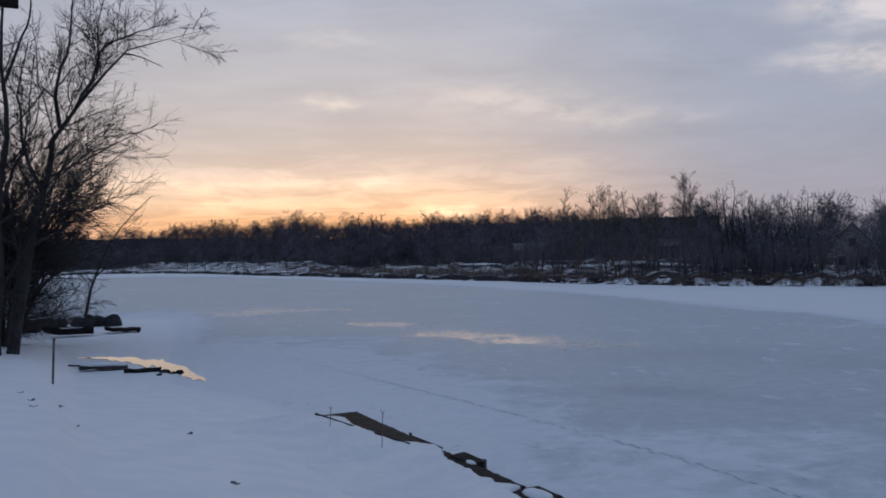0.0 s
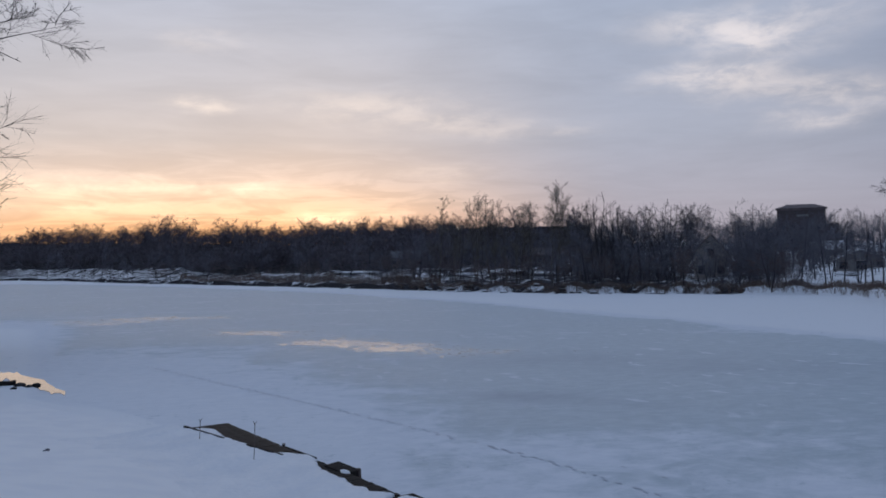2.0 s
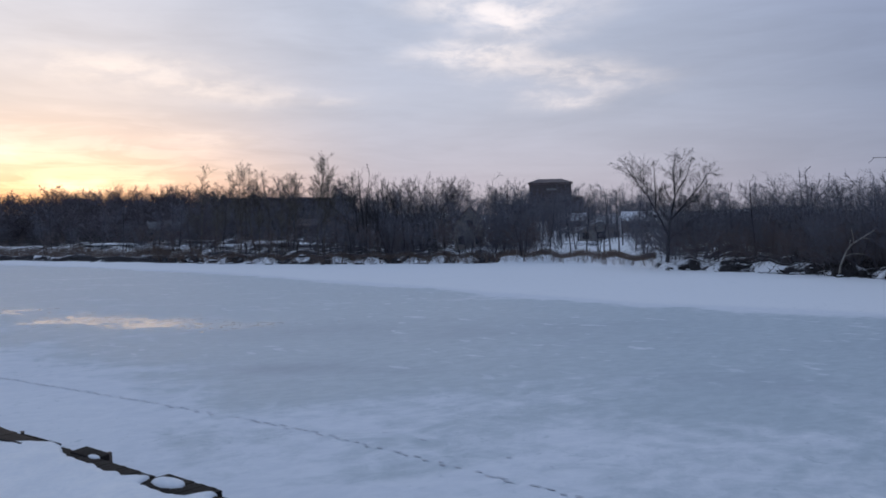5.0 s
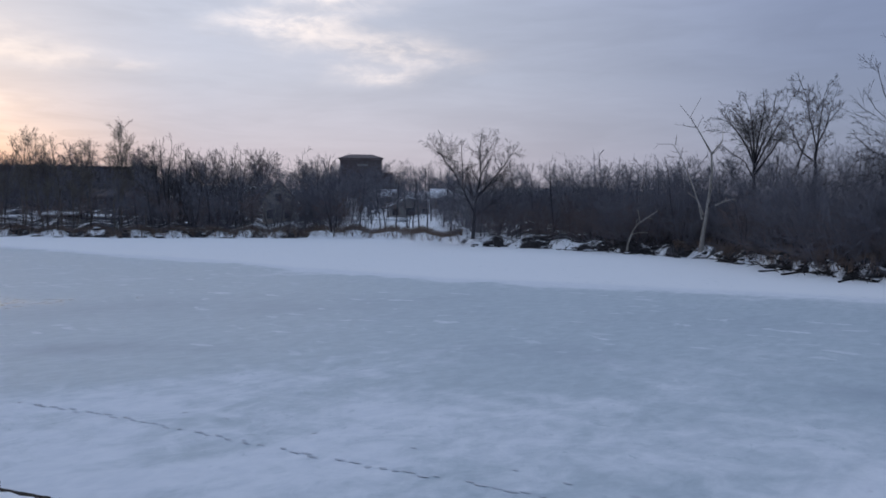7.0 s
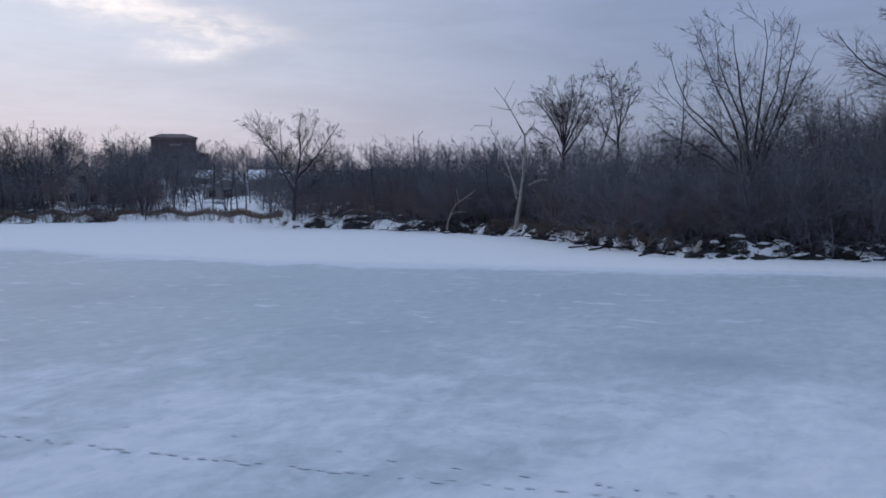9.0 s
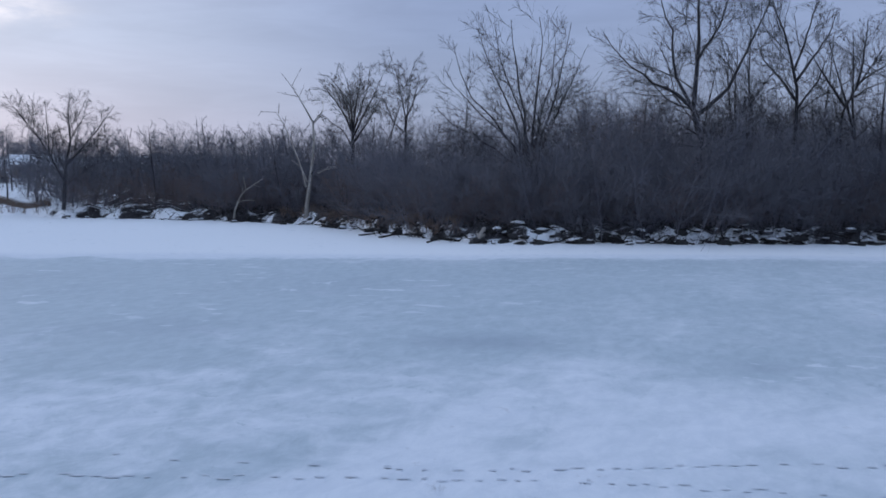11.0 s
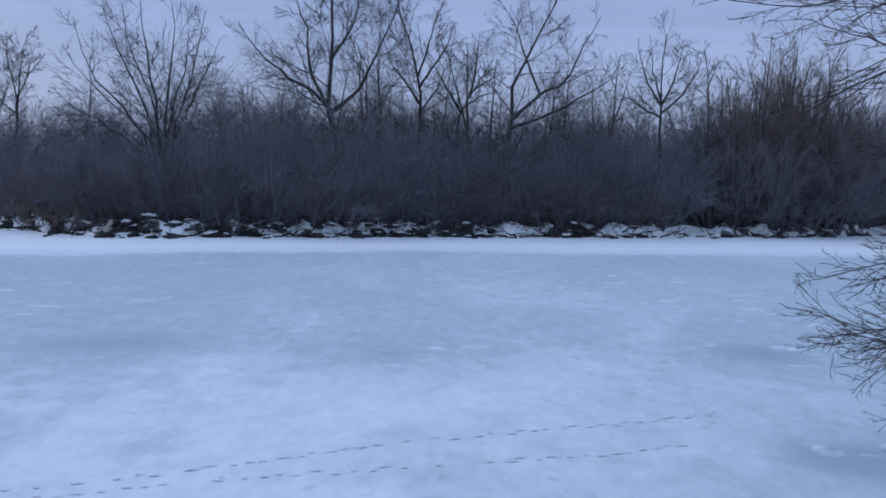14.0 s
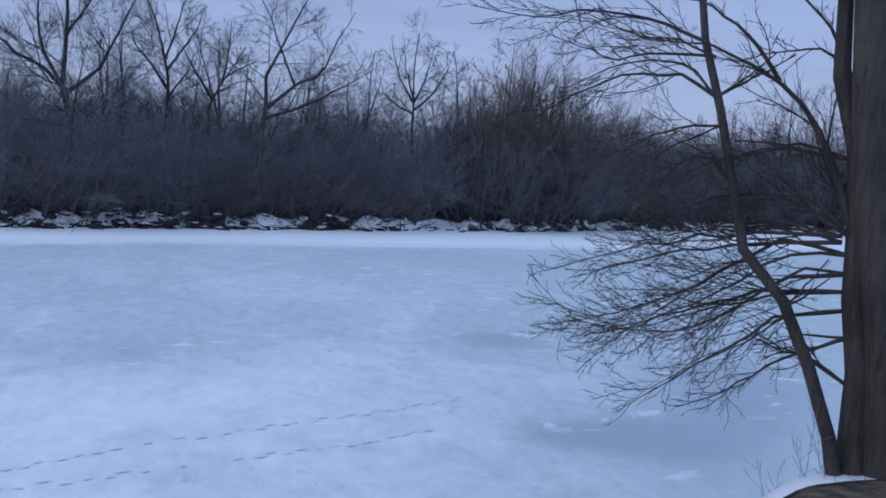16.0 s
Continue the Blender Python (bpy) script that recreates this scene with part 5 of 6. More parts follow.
def gable_house(label, m, wide, deep, eaves, ridge, wall, roof, windows):
    ob = thing("house", label, "house", m)
    part("wall", from_bm("wall", prism([(-wide / 2, -1.5), (wide / 2, -1.5), (wide / 2, eaves), (0, ridge), (-wide / 2, eaves)], deep), wall), ob)
    for s in (-1, 1):
        part("roof", from_bm("roof", prism([(0, ridge + 0.22), (0, ridge + 0.02), (s * (wide / 2 + 0.4), eaves - 0.28), (s * (wide / 2 + 0.4), eaves - 0.06)], deep + 0.8, -0.4), roof), ob)
    for x, z, w, h in windows:
        window_of(ob, x, z, w, h)
    return ob


def side_house(label, m, wide, deep, eaves, ridge, wall, roof, windows):
    """A house whose long eaves face the lake."""
    ob = thing("house", label, "house", m)
    turn = pose(0, 0, 0, 0, 0, 90)
    bm = prism([(-deep / 2, -1.5), (deep / 2, -1.5), (deep / 2, eaves), (0, ridge), (-deep / 2, eaves)], wide, -wide / 2)
    bmesh.ops.transform(bm, matrix=turn, verts=bm.verts)
    part("wall", from_bm("wall", bm, wall), ob)
    for s in (-1, 1):
        bm = prism([(0, ridge + 0.25), (0, ridge + 0.02), (s * (deep / 2 + 0.4), eaves - 0.28), (s * (deep / 2 + 0.4), eaves - 0.05)], wide + 0.8, -wide / 2 - 0.4)
        bmesh.ops.transform(bm, matrix=turn, verts=bm.verts)
        part("roof", from_bm("roof", bm, roof), ob)
    for x, z, w, h in windows:
        window_of(ob, x, z, w, h, -deep / 2 - 0.02)
    return ob


def brick_block():
    """The tall brick block with a hipped roof."""
    r = 230.0
    ob = thing("brick_building", "tall dark brick building with a brown hipped roof", "building", facing(31.15, r, 7.0))
    w, high = 11.2, 9.4
    part("wall", from_bm("wall", box(w, 9, high + 3, (0, 4.5, -3), 0.03), BRICK), ob)
    bm = bmesh.new()
    e = 0.5
    low = [bm.verts.new(p) for p in ((-w / 2 - e, -e, high), (w / 2 + e, -e, high), (w / 2 + e, 9 + e, high), (-w / 2 - e, 9 + e, high))]
    top = [bm.verts.new(p) for p in ((-w / 2 + 2.6, 3.2, high + 1.15), (w / 2 - 2.6, 3.2, high + 1.15), (w / 2 - 2.6, 5.8, high + 1.15), (-w / 2 + 2.6, 5.8, high + 1.15))]
    bm.faces.new(low[::-1]), bm.faces.new(top)
    for i in range(4):
        bm.faces.new((low[i], low[(i + 1) % 4], top[(i + 1) % 4], top[i]))
    part("roof", from_bm("roof", bm, ROOFING), ob)
    part("fascia", from_bm("fascia", box(w + 0.5, 0.12, 0.45, (0, -0.12, high - 0.5), 0.02), ROOFING), ob)
    part("sign_panel", from_bm("sign_panel", box(2.9, 0.12, 0.5, (0.4, -0.10, high - 2.1), 0.02), SIDING), ob, "pale panel high on the wall")
    for z in (1.0, 4.0):
        for x in (-4, -2, 0, 2, 4):
            window_of(ob, x, z, 0.9, 1.3, trim=ROOFING)
    part("annex", from_bm("annex", box(3.0, 6, 6.5, (w / 2 + 1.5, 5, -1), 0.03), BRICK), ob)


brick_block()
side_house("low dark house with a snow-covered roof on the slope", facing(32.6, 205, sink=0.4), 6.0, 5, 2.2, 3.6, SIDING, SNOW, [(-1.6, 0.7, 1.0, 1.0), (1.6, 0.7, 1.0, 1.0)])
gable_house("grey gabled house with snow on its roof among the trees", facing(34.4, 150, sink=0.3), 7.0, 8, 2.2, 3.7, SIDING, SNOW, [(-2.4, 0.6, 1.2, 1.2), (0.2, 0.6, 1.6, 1.3), (2.8, 0.6, 1.0, 1.2)])
side_house("small grey house with a snowy roof on the hillside", facing(37.0, 175, sink=0.3), 7.0, 6, 2.4, 3.8, SIDING, SNOW, [(-1.8, 0.8, 1.0, 1.0), (1.5, 0.8, 1.0, 1.0)])
gable_house("cream gabled two-storey house half hidden by trees", facing(25.75, 138, sink=0.3), 5.0, 8, 3.9, 6.9, CREAM, ROOFING, [(-1.4, 0.8, 1.0, 1.3), (1.4, 0.8, 1.0, 1.3), (0.0, 3.6, 1.0, 1.1)])
side_house("low grey house with thin snow on its roof in the woods", facing(5.8, 205, sink=0.3), 7.0, 6, 2.4, 3.9, SIDING, THINSNOW, [(-3, 0.7, 1.0, 1.1), (0, 0.7, 1.0, 1.1), (3, 0.7, 1.0, 1.1)])
side_house("dark shed with a brown roof behind the shore trees", facing(15.4, 180, sink=0.3), 7.0, 6, 2.4, 3.5, BRICK, ROOFING, [(-2, 0.7, 1.0, 1.0), (2, 0.7, 1.0, 1.0)])


def long_hall():
    """The long flat-roofed building that draws a level line behind the poplars."""
    r, w = 300.0, 47.0
    ob = thing("long_building", "long dark flat-roofed building behind the poplars", "building", facing(13.6, r, 9.0, turn=-0.6))
    part("wall", from_bm("wall", box(w, 16, 9.8, (0, 8, -3), 0.05), BRICK), ob)
    part("parapet", from_bm("parapet", box(w + 0.6, 16.6, 0.45, (0, 8, 6.8), 0.05), ROOFING), ob)
    for k in range(14):
        window_of(ob, -w / 2 + 2.2 + k * 3.28, 2.6, 1.5, 1.6, trim=ROOFING)


long_hall()


def yard_lamp(az, r, z, high, size=1.0):
    ob = thing("yard_lamp", "lit yard lamp on a tall steel pole", "lamp", facing(az, r, z))
    part("pole", from_bm("pole", box(0.16, 0.16, high, (0, 0, 0), 0.03), STEEL), ob)
    part("arm", from_bm("arm", box(1.0, 0.08, 0.08, (0.5, 0, high - 0.1), 0.02), STEEL), ob)
    part("lantern", from_bm("lantern", box(0.5 * size, 0.3 * size, 0.22 * size, (1.0, 0, high - 0.25), 0.05 * size), LAMPGLOW), ob, "glowing lantern")


yard_lamp(9.05, 286, 9.0, 6.6)
yard_lamp(37.2, 150, 0.8, 2.6, 0.5)


def snow_patch(az, r, wide, deep, seed):
    """A drift on the slope."""
    bm = boulder(seed, 0.35)
    bmesh.ops.scale(bm, vec=(wide / 2, deep / 2, 0.35), verts=bm.verts)
    thing("snow_drift", "open patch of snow on the wooded slope", "snow", facing(az, r, turn=seed * 3), "snow on the slope", data=from_bm("snow_drift", bm, SNOW, True))


for k, (az, r, w, d) in enumerate(((32.7, 150, 9, 22), (31.9, 176, 7, 20), (33.5, 182, 8, 20), (35.2, 180, 8, 20), (31.6, 205, 6, 12), (34.2, 200, 7, 14), (36.2, 170, 6, 12), (5.8, 172, 9, 26), (2.6, 190, 8, 22), (7.2, 190, 6, 18), (12.5, 160, 6, 16), (14.6, 158, 7, 14), (10.6, 165, 5, 16))):
    snow_patch(az, r, w, d, k + 1)


# ---- the dock and what lies on the near ice ----
def spar(a, b, wide, tall):
    """A bar between two points of the plan (x, y, z)."""
    a, b = Vector(a), Vector(b)
    bm = box(wide, (b - a).length, tall, (0, 0, -tall / 2), min(wide, tall) * 0.12)
    bmesh.ops.transform(bm, matrix=Matrix.Translation((a + b) / 2) @ (b - a).to_track_quat("Y", "Z").to_matrix().to_4x4(), verts=bm.verts)
    return bm


def dock_section(label, a, b, wide, boards, mat, tilt=0.0, board_gap=0.012):
    """A raft of boards on two stringers from a to b (x, y, z)."""
    a, b = Vector(a), Vector(b)
    ob = thing("dock_section", label, "dock", Matrix.Translation(a) @ (b - a).to_track_quat("Y", "Z").to_matrix().to_4x4() @ pose(0, 0, 0, 0, tilt, 0), "sections of the dock")
    length = (b - a).length
    g = random.Random(int(length * 100))
    for s in (-1, 1):
        part("stringer", from_bm("stringer", box(0.07, length, 0.16, (s * (wide / 2 - 0.04), length / 2, -0.17), 0.01), BLACKWOOD), ob)
    for y in (0.04, length - 0.04):
        part("end_board", from_bm("end_board", box(wide - 0.16, 0.06, 0.16, (0, y, -0.17), 0.01), BLACKWOOD), ob)
    pitch_ = length / boards
    board = from_bm("board", box(wide, pitch_ - board_gap, 0.035, (0, 0, 0), 0.006), mat)
    for k in range(boards):
        part("board", board, ob, m=pose(g.uniform(-0.012, 0.012), pitch_ * (k + 0.5), g.uniform(-0.003, 0.004), 0, g.uniform(-0.4, 0.4), g.uniform(-0.4, 0.4)))
    return ob


DOCK = pose(2.56, 12.05, 0.0, 0, 0, 26.3)  # its lake-side edge: x to the lake, y outwards


def on_dock(x, y, z):
    return DOCK @ Vector((x, y, z))


DECK = 0.21
dock_section("brown weathered dock section half clear of snow", on_dock(-0.54, 6.35, DECK), on_dock(-0.54, 11.0, DECK), 1.08, 32, PLANK)
dock_section("dark wet dock section half buried in snow", on_dock(-0.54, 2.75, DECK), on_dock(-0.54, 5.9, DECK), 1.08, 21, BLACKWOOD)
dock_section("dark end of a dock section ringed by snow", on_dock(-0.42, 1.22, DECK), on_dock(-0.42, 2.70, DECK), 1.25, 10, BLACKWOOD)
dock_section("dark dock section running to the bank under snow", on_dock(-0.54, -2.2, DECK + 0.12), on_dock(-0.54, 1.12, DECK), 1.08, 22, BLACKWOOD)


def dock_snow():
    """The snow that drifts from the bank over the dock, with its scalloped edge."""
    edge = np.array([(-2.3, -0.15), (0, -0.15), (0.4, -0.13), (0.95, -0.19), (1.1, 0.02), (1.2, 0.04), (1.27, -0.3), (1.6, -0.42), (2.0, -0.46), (2.55, -0.40), (2.74, -0.1), (2.9, -0.12), (3.1, -0.36), (3.35, -0.28), (3.64, -0.40), (4.1, -0.30),
                     (4.58, -0.31), (5.1, -0.30), (5.5, -0.20), (5.75, -0.10), (5.95, -0.03), (6.1, 0.02), (6.3, 0.03), (6.6, -0.12), (6.9, -0.46), (7.8, -0.54), (8.2, -0.60), (9.25, -0.70), (9.9, -0.62), (10.2, -0.56), (10.45, -0.72), (10.65, -1.0), (10.85, -1.13), (11.3, -1.15)])
    y = np.linspace(-2.3, 11.3, 240)
    x0 = np.interp(y, edge[:, 0], edge[:, 1]) + 0.015 * np.sin(y * 17) + 0.01 * np.sin(y * 41)
    back = np.array([0.0, 0.012, 0.035, 0.08, 0.16, 0.3, 0.6, 1.1, 1.7, 2.8])
    lift = np.array([-0.03, 0.014, 0.035, 0.055, 0.07, 0.08, 0.06, 0.02, 0.0, 0.0])
    rows = []
    for k, (d, up) in enumerate(zip(back, lift)):
        x = np.minimum(x0 - d, x0 - d)
        p = [DOCK @ Vector((float(a), float(q), 0)) for a, q in zip(x, y)]
        az = np.degrees([math.atan2(v.x, v.y) for v in p])
        floor = np.maximum(height(az, np.array([math.hypot(v.x, v.y) for v in p])), 0.0)
        deck = DECK + 0.035 + 0.12 * np.clip((1.12 - y) / 3.3, 0, 1)
        w = smooth((d - 1.05) / 1.7)
        z = (deck + up) * (1 - w) + np.minimum(floor, deck + 0.5) * w + 0.006 * np.sin(y * 9 + k)
        rows.append(np.array([(v.x, v.y, h) for v, h in zip(p, z)]))
    m = len(y)
    i = np.arange(len(rows) - 1)[:, None] * m + np.arange(m - 1)
    faces = np.stack([i, i + 1, i + m + 1, i + m], -1).reshape(-1, 4)
    thing("snow_drift", "snow drifted from the bank over the dock in scallops", "snow", data=mesh_of("snow_drift", np.concatenate(rows), faces, SNOW))


dock_snow()


def snow_pad(label, m, wide, deep, tall, seed):
    bm = boulder(seed, 0.10)
    bmesh.ops.scale(bm, vec=(wide / 2, deep / 2, tall), verts=bm.verts)
    thing("snow_heap", label, "snow", m, data=from_bm("snow_heap", bm, SNOW, True))


snow_pad("oval pad of snow lying on the dark dock", DOCK @ pose(-0.11, 2.22, DECK + 0.03), 0.42, 0.74, 0.09, 31)
snow_pad("small pad of snow lying on the dark dock", DOCK @ pose(-0.02, 4.72, DECK + 0.03), 0.16, 0.34, 0.05, 33)
ob = thing("dock_end", "dark upturned slab of dock jutting from the snow", "dock", DOCK @ pose(0.06, 4.98, DECK - 0.05, 3, -4, 6))
part("slab", from_bm("slab", box(0.34, 0.75, 0.12, (0, 0, 0), 0.02), BLACKWOOD), ob)
part("bracket", from_bm("bracket", box(0.06, 0.08, 0.24, (0.15, -0.34, -0.1), 0.01), STEEL), ob)
for x0, y0, x1, y1 in ((-1.12, 10.9, -0.86, 8.9), (-0.72, 7.9, -0.50, 6.5)):
    ob = thing("loose_board", "dark edge of a loose board poking through the snow", "plank")
    part("board", from_bm("board", spar(on_dock(x0, y0, DECK + 0.10), on_dock(x1, y1, DECK + 0.10), 0.05, 0.05), BLACKWOOD), ob)
ob = thing("dock_edge", "thin dark edge of the dock showing through the snow", "plank")
part("board", from_bm("board", spar(on_dock(0.0, 7.6, DECK + 0.03), on_dock(0.03, 6.05, DECK + 0.05), 0.03, 0.035), BLACKWOOD), ob)
ob = thing("mooring_post", "short dark mooring post at the edge of the dock", "post", DOCK @ pose(0.05, 7.7, 0.0))
part("post", from_bm("post", box(0.05, 0.05, 0.31, (0, 0, -0.05), 0.01), BLACKWOOD), ob)
part("cap", from_bm("cap", box(0.065, 0.065, 0.02, (0, 0, 0.26), 0.006), STEEL), ob)


def sticks():
    for az, r, z0, high, lean in ((-7.8, 19.9, 0.2, 0.52, 3), (-4.35, 17.6, 0.28, 0.72, 2), (-24.8, 26.6, 0.0, 1.25, 2)):
        tall = high > 1.0
        ob = thing("marker_stake" if not tall else "steel_post", "thin forked stake standing in the snow" if not tall else "plain steel post standing in the snowy bank", "stake", facing(az, r, z0 if not tall else None) @ pose(0, 0, 0, 0, lean, 0))
        wide = 0.014 if not tall else 0.06
        part("shaft", from_bm("shaft", box(wide, wide, high + 0.3, (0, 0, -0.3), wide * 0.2), STEEL), ob)
        if not tall:
            for s in (-1, 1):
                part("prong", from_bm("prong", spar((0, 0, high - 0.03), (s * 0.035, 0, high + 0.05), 0.011, 0.011), STEEL), ob)
        else:
            part("cap", from_bm("cap", box(0.10, 0.10, 0.03, (0, 0, high), 0.008), STEEL), ob)


sticks()


# ---- the puddle and the boats by the clump ----
def puddle():
    """A crescent of open water that narrows to a thread at one end."""
    g = np.random.default_rng(111)
    u = np.linspace(0, 1, 40)
    mid = 41.0 - 2.0 * u - 8.3 * u ** 2
    wide = 0.16 + 9.5 * u ** 2 * (1 - u)
    rim = []
    for side, us in ((1, u), (-1, u[::-1])):
        w = np.interp(us, u, wide) * (1 + 0.22 * np.sin(us * 31 + side) + (0.30 if side < 0 else 0.15) * np.sin(us * 67 + 2 * side) + 0.16 * g.normal(size=40))
        r, a = np.interp(us, u, mid) + side * w, np.radians(-23.4 + 7.7 * us + 0.06 * g.normal(size=40))
        rim += [(x, y, 0.016) for x, y in zip(r * np.sin(a), r * np.cos(a))]
    bm = bmesh.new()
    bm.faces.new([bm.verts.new(q) for q in rim])
    bmesh.ops.triangulate(bm, faces=bm.faces[:])
    bmesh.ops.recalc_face_normals(bm, faces=bm.faces)
    if sum(f.normal.z for f in bm.faces) < 0:
        bmesh.ops.reverse_faces(bm, faces=bm.faces)
    thing("puddle", "open meltwater shining at the edge of the ice", "water", kind="structure", data=from_bm("puddle", bm, WATER))


puddle()


def log_on(label, az, r, z, long, wide, tall, turn, mat, name="log", cat="log", snow=False):
    m = facing(az, r, z) @ pose(0, 0, 0, 0, 1.5, turn)
    ob = thing(name, label, cat, m)
    bm = box(long, wide, tall, (0, 0, 0), min(wide, tall) * 0.3)
    bmesh.ops.subdivide_edges(bm, edges=[e for e in bm.edges if e.calc_length() > long * 0.6], cuts=9, use_grid_fill=True)
    for v in bm.verts:  # worn and a little bent
        v.co.z += tall * (0.22 * math.sin(v.co.x * 2.1 + az) + 0.12 * math.sin(v.co.x * 9.0 + v.co.y * 7))
        v.co.y += wide * 0.10 * math.sin(v.co.x * 5.0 + az * 3)
    part("body", from_bm("body", bm, mat), ob)
    if snow:
        bm = box(long * 0.96, wide * 0.9, tall * 0.6, (0, 0, tall * 0.9), tall * 0.25)
        part("snow_cap", from_bm("snow_cap", bm, SNOW, True), ob, "layer of snow")
    return ob


log_on("grey dock plank with snow on top by the meltwater", -21.9, 35.8, 0.03, 1.75, 0.5, 0.17, -5, BARK_NEAR, "dock_plank", "plank", True)
log_on("dark wet log lying in the meltwater", -19.6, 34.4, 0.02, 1.35, 0.26, 0.15, -4, BLACKWOOD)
log_on("short dark board at the edge of the meltwater", -23.2, 37.0, 0.06, 1.0, 0.14, 0.06, -25, BLACKWOOD, "board", "plank")
for k, (az, s) in enumerate(((-18.25, 0.13), (-17.35, 0.10), (-17.75, 0.08), (-18.6, 0.07))):
    bm = boulder(50 + k, 0.3)
    bmesh.ops.scale(bm, vec=(s * 1.5, s, s * 0.8), verts=bm.verts)
    thing("stone", "dark stone in the meltwater", "stone", facing(az, 33.9 - k * 0.25, 0.03), "stones in the puddle", data=from_bm("stone", bm, STONE, True))


def rowing_boat(label, m, long, wide, tall, mat):
    """A low open hull with a pointed bow, half filled with snow."""
    n, k = 17, 9
    s, a = np.linspace(-1, 1, n), np.linspace(0, np.pi, k)
    shells = []
    for inset in (0.0, 0.04):
        half = wide / 2 * np.where(s < 0, 1 - np.abs(s) ** 2.2 * 0.95, 1 - np.abs(s) ** 3 * 0.3) - inset * 0.9
        sheer = tall * (1 + 0.35 * np.clip(-s, 0, 1) ** 2.5)
        keel = tall * 0.75 * np.clip(-s, 0, 1) ** 3 + inset
        x = np.repeat(s[:, None] * (long / 2 - inset), k, 1)
        y = -np.cos(a)[None] * np.maximum(half, 0.01)[:, None]
        z = sheer[:, None] - np.sin(a)[None] ** 0.6 * (sheer - keel)[:, None]
        i = np.arange(n - 1)[:, None] * k + np.arange(k - 1)
        net = np.stack([i, i + 1, i + k + 1, i + k], -1).reshape(-1, 4)
        shells.append((np.stack([x, y, z], -1).reshape(-1, 3), net))
    ob = thing("rowing_boat", label, "boat", m)
    part("hull", mesh_of("hull", *joined(shells), mat), ob)
    part("transom", from_bm("transom", box(0.06, wide * 0.66, tall * 0.9, (long / 2 - 0.02, 0, tall * 0.1), 0.01), mat), ob)
    for x in (-0.35, 0.4):
        part("thwart", from_bm("thwart", box(0.2, wide * 0.8, 0.03, (x, 0, tall * 0.8), 0.005), mat), ob)
    bm = boulder(91, 0.2)
    bmesh.ops.scale(bm, vec=(long * 0.42, wide * 0.36, tall * 0.4), verts=bm.verts)
    bmesh.ops.translate(bm, vec=(0.15, 0, tall * 0.62), verts=bm.verts)
    part("snow_fill", from_bm("snow_fill", bm, SNOW, True), ob, "snow lying in the boat")
    return ob


rowing_boat("dark open rowing boat with snow in it at the shore", facing(-23.9, 53.5, 0.1), 2.7, 1.0, 0.40, BLACKWOOD)
ob = log_on("dark floating dock section resting on the ice edge", -20.75, 54.5, 0.12, 2.0, 1.0, 0.2, 3, BLACKWOOD, "dock_section", "dock")
part("leg", from_bm("leg", box(0.12, 0.12, 0.36, (0.88, -0.3, -0.22), 0.01), BLACKWOOD), ob)
for k, (az, r, sx, sz) in enumerate(((-21.35, 60.5, 0.62, 0.62), (-22.0, 61, 0.60, 0.50), (-22.7, 61, 0.65, 0.55), (-23.3, 61.5, 0.55, 0.45), (-24.4, 61, 0.6, 0.42), (-25.2, 60, 0.8, 0.6), (-26.2, 58, 0.9, 0.6))):
    bm = boulder(60 + k, 0.38)
    bmesh.ops.scale(bm, vec=(sx, 0.5, sz), verts=bm.verts)
    thing("boulder", "dark boulder at the edge of the ice", "boulder", facing(az, r, 0.2), "boulders by the boats", data=from_bm("boulder", bm, STONE, True))
box_m = facing(-26.9, 37.7, 14.45)
ob = thing("nest_box", "dark wooden nest box high in the tree", "nest box", box_m)
part("case", from_bm("case", box(0.7, 0.5, 1.0, (0, 0, 0), 0.02), BLACKWOOD), ob)
part("lid", from_bm("lid", box(0.9, 0.65, 0.06, (0, 0, 1.0), 0.01), BLACKWOOD), ob)


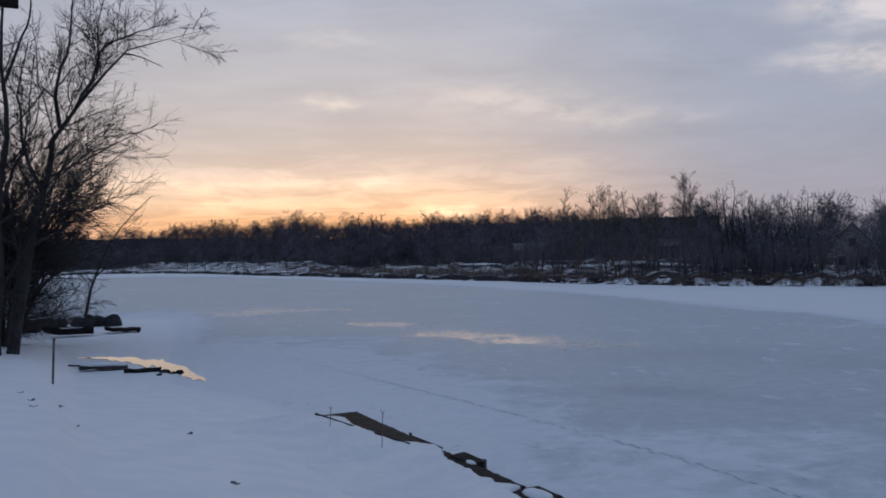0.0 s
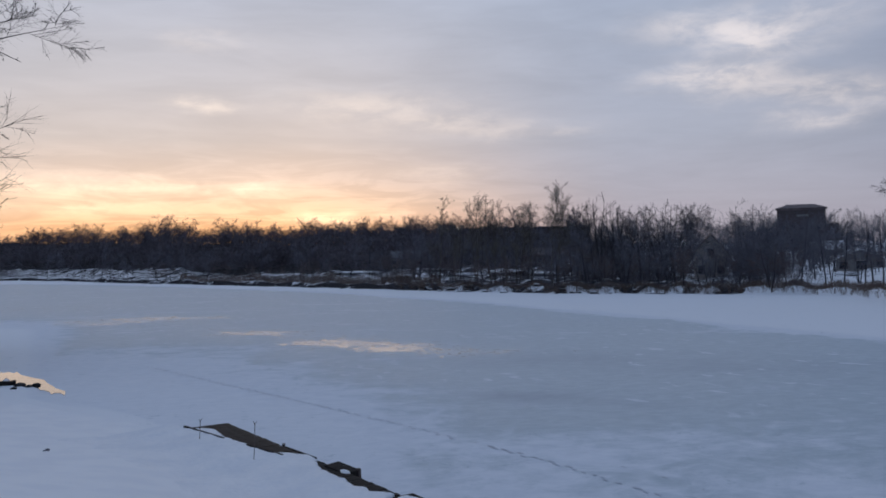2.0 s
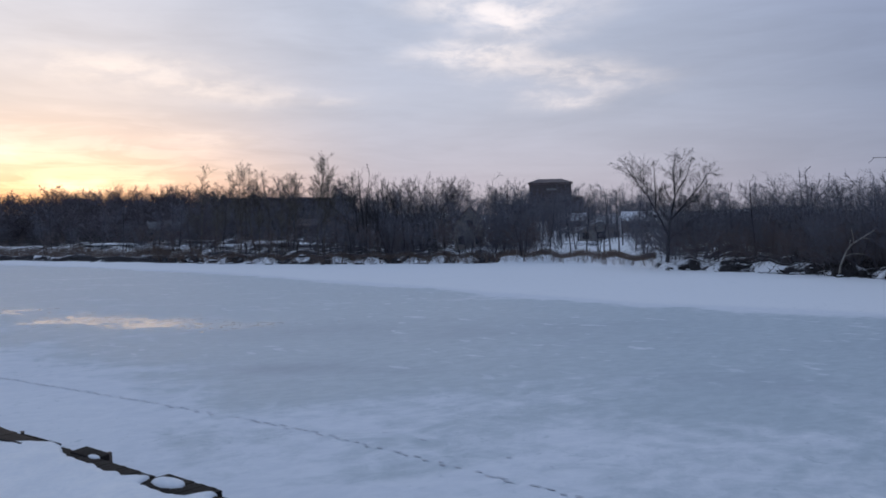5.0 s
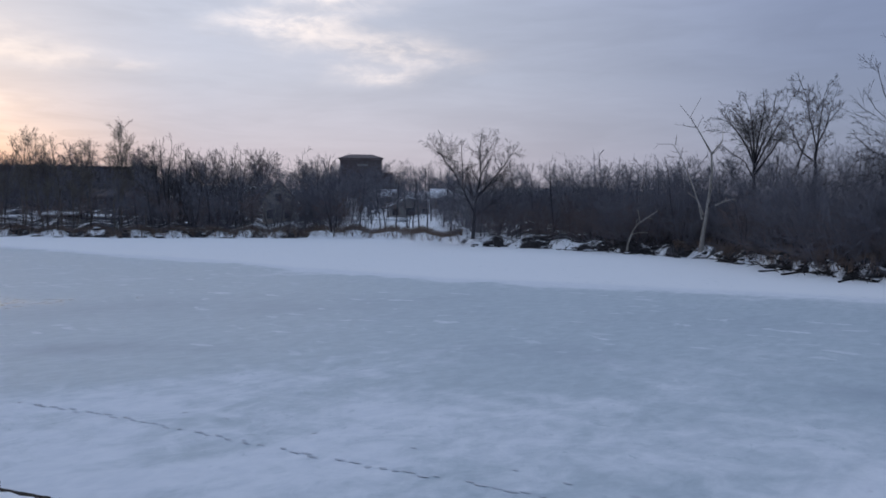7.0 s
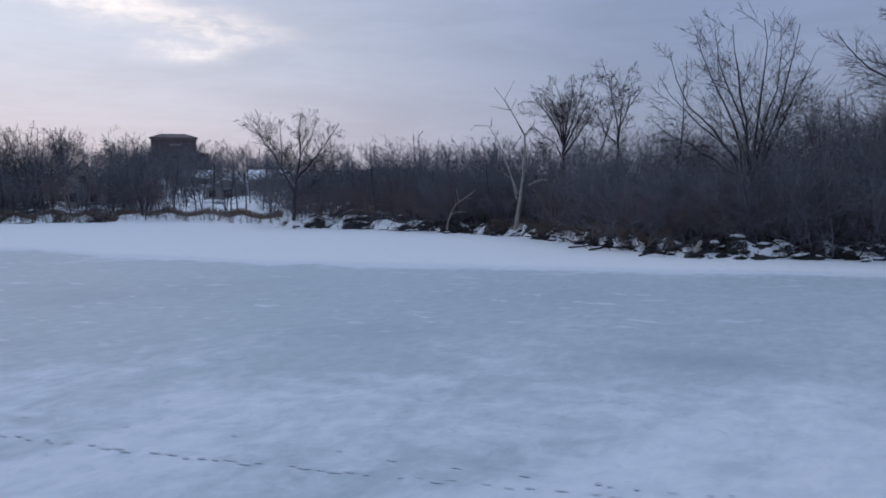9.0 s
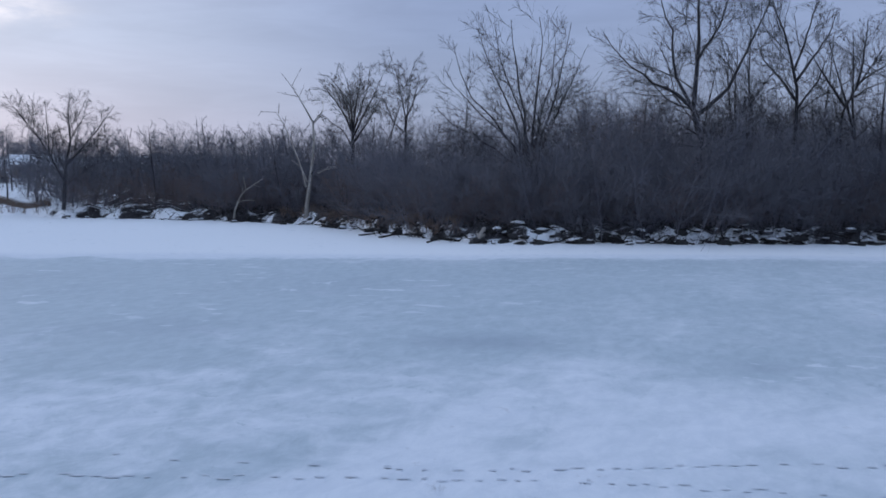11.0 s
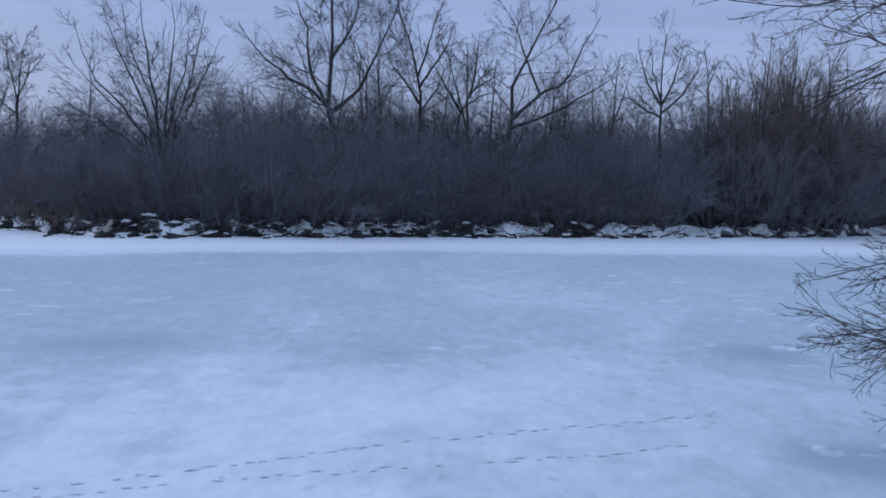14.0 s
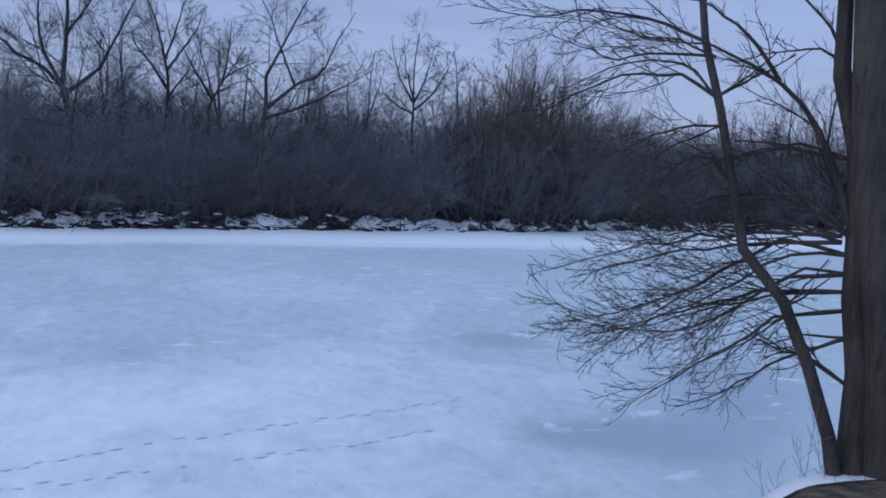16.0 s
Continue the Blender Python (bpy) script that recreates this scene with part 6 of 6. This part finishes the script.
# ---- tracks across the ice ----
def tracks():
    g = np.random.default_rng(121)
    lines = [([(-10.9, 37.6), (-2.9, 27.7), (5.9, 21.8), (15.3, 17.9), (24.7, 15.0), (34.4, 13.2), (47.9, 11.9), (63, 11.45), (73, 11.55), (88, 12.1), (99.7, 13.2), (104, 14.0)], 0.25),
             ([(60, 11.9), (65.6, 11.85), (74.8, 12.15), (82, 12.75), (89.5, 13.5), (101.8, 15.2), (106, 16.2)], 0.24), ([(20, 17.6), (34, 14.6), (48, 12.6), (60, 11.9)], 0.9)]
    n = 8
    ring = np.linspace(0, 2 * np.pi, n, endpoint=False)
    pieces = []
    for line, step in lines:
        p = np.array([(r * math.sin(radians(a)), r * math.cos(radians(a))) for a, r in line])
        length = np.linalg.norm(np.diff(p, axis=0), axis=1).sum()
        q = along(p, int(length / step))
        t = np.gradient(q, axis=0)
        t /= np.linalg.norm(t, axis=1, keepdims=True)
        for k, (c, d) in enumerate(zip(q, t)):
            side = np.array([-d[1], d[0]])
            c = c + side * ((k % 2) * 0.07 - 0.035) + g.normal(size=2) * 0.03
            if g.random() < 0.10:
                continue
            far = c[1] > 9.0 and step < 0.5
            a, b = (g.uniform(0.06, 0.14), g.uniform(0.022, 0.045)) if far else (g.uniform(0.045, 0.12), g.uniform(0.016, 0.03))
            v = c + np.cos(ring)[:, None] * d * a + np.sin(ring)[:, None] * side * b
            v = np.concatenate([np.concatenate([v, np.full((n, 1), 0.013)], 1), [[c[0], c[1], 0.009]]])
            pieces.append((v, np.array([[i, (i + 1) % n, n] for i in range(n)])))
    thing("tracks", "lines of animal prints trodden across the snowy ice", "tracks", kind="stuff", data=mesh_of("tracks", *joined(pieces), PRINT))


tracks()


def litter():
    """Dead leaves and prints on the snowy bank."""
    for k, (az, r) in enumerate(((-26.6, 21), (-26.0, 19.5), (-24.4, 20.5), (-25.9, 18.2), (-23.6, 18.6), (-16.8, 19), (-14.0, 12.6))):
        bm = bmesh.new()
        bmesh.ops.create_grid(bm, x_segments=4, y_segments=3, size=0.5)
        for v in bm.verts:
            v.co.z = 0.9 * (v.co.x ** 2 - 0.4 * v.co.y ** 2) + 0.05
            v.co.y *= 0.7 * (1 - 1.2 * v.co.x ** 2)
        bmesh.ops.scale(bm, vec=(0.16, 0.16, 0.12), verts=bm.verts)
        thing("dead_leaf", "curled brown leaf lying on the snow", "leaf", facing(az, r, turn=k * 50), "leaves on the snowy bank", data=from_bm("dead_leaf", bm, TWIG, True))


litter()


def weeds():
    """Dry sprigs and short grass on the brow of the bank, by the trunks."""
    g = np.random.default_rng(131)

    def stalks(count, a0, a1, r0, r1, lo, hi, lean, radius):
        az, r = g.uniform(a0, a1, count), g.uniform(r0, r1, count)
        a = np.radians(az)
        base = np.stack([r * np.sin(a), r * np.cos(a), height(az, r) - 0.03], -1)
        way = np.concatenate([g.normal(size=(count, 2)) * lean, np.ones((count, 1))], 1)
        P = base[:, None] + way[:, None] * (g.uniform(lo, hi, count)[:, None] * np.linspace(0, 1, 5))[:, :, None] + g.normal(size=(count, 5, 3)) * 0.012 * np.linspace(0, 1, 5)[None, :, None]
        return P, radius * np.tile(np.linspace(1, 0.4, 5), (count, 1))

    P, R = stalks(16, 126.2, 129.4, 9.2, 9.9, 0.25, 0.85, 0.35, 0.004)
    Q, S = shoots(g, P, R, 6, 0.3, 0.98, 45, 0.45, 3, 0.12, 0.03, 0.6, 0.0022)
    T, U = stalks(130, 128.5, 137, 7.4, 9.6, 0.04, 0.14, 0.5, 0.003)
    thing("weeds", "dry reddish sprigs and short grass on the brow of the bank", "grass", kind="stuff", data=mesh_of("weeds", *joined([tubes(P, R, 4), tubes(Q, S, 3), tubes(T, U, 3)]), TWIG_RED))


weeds()
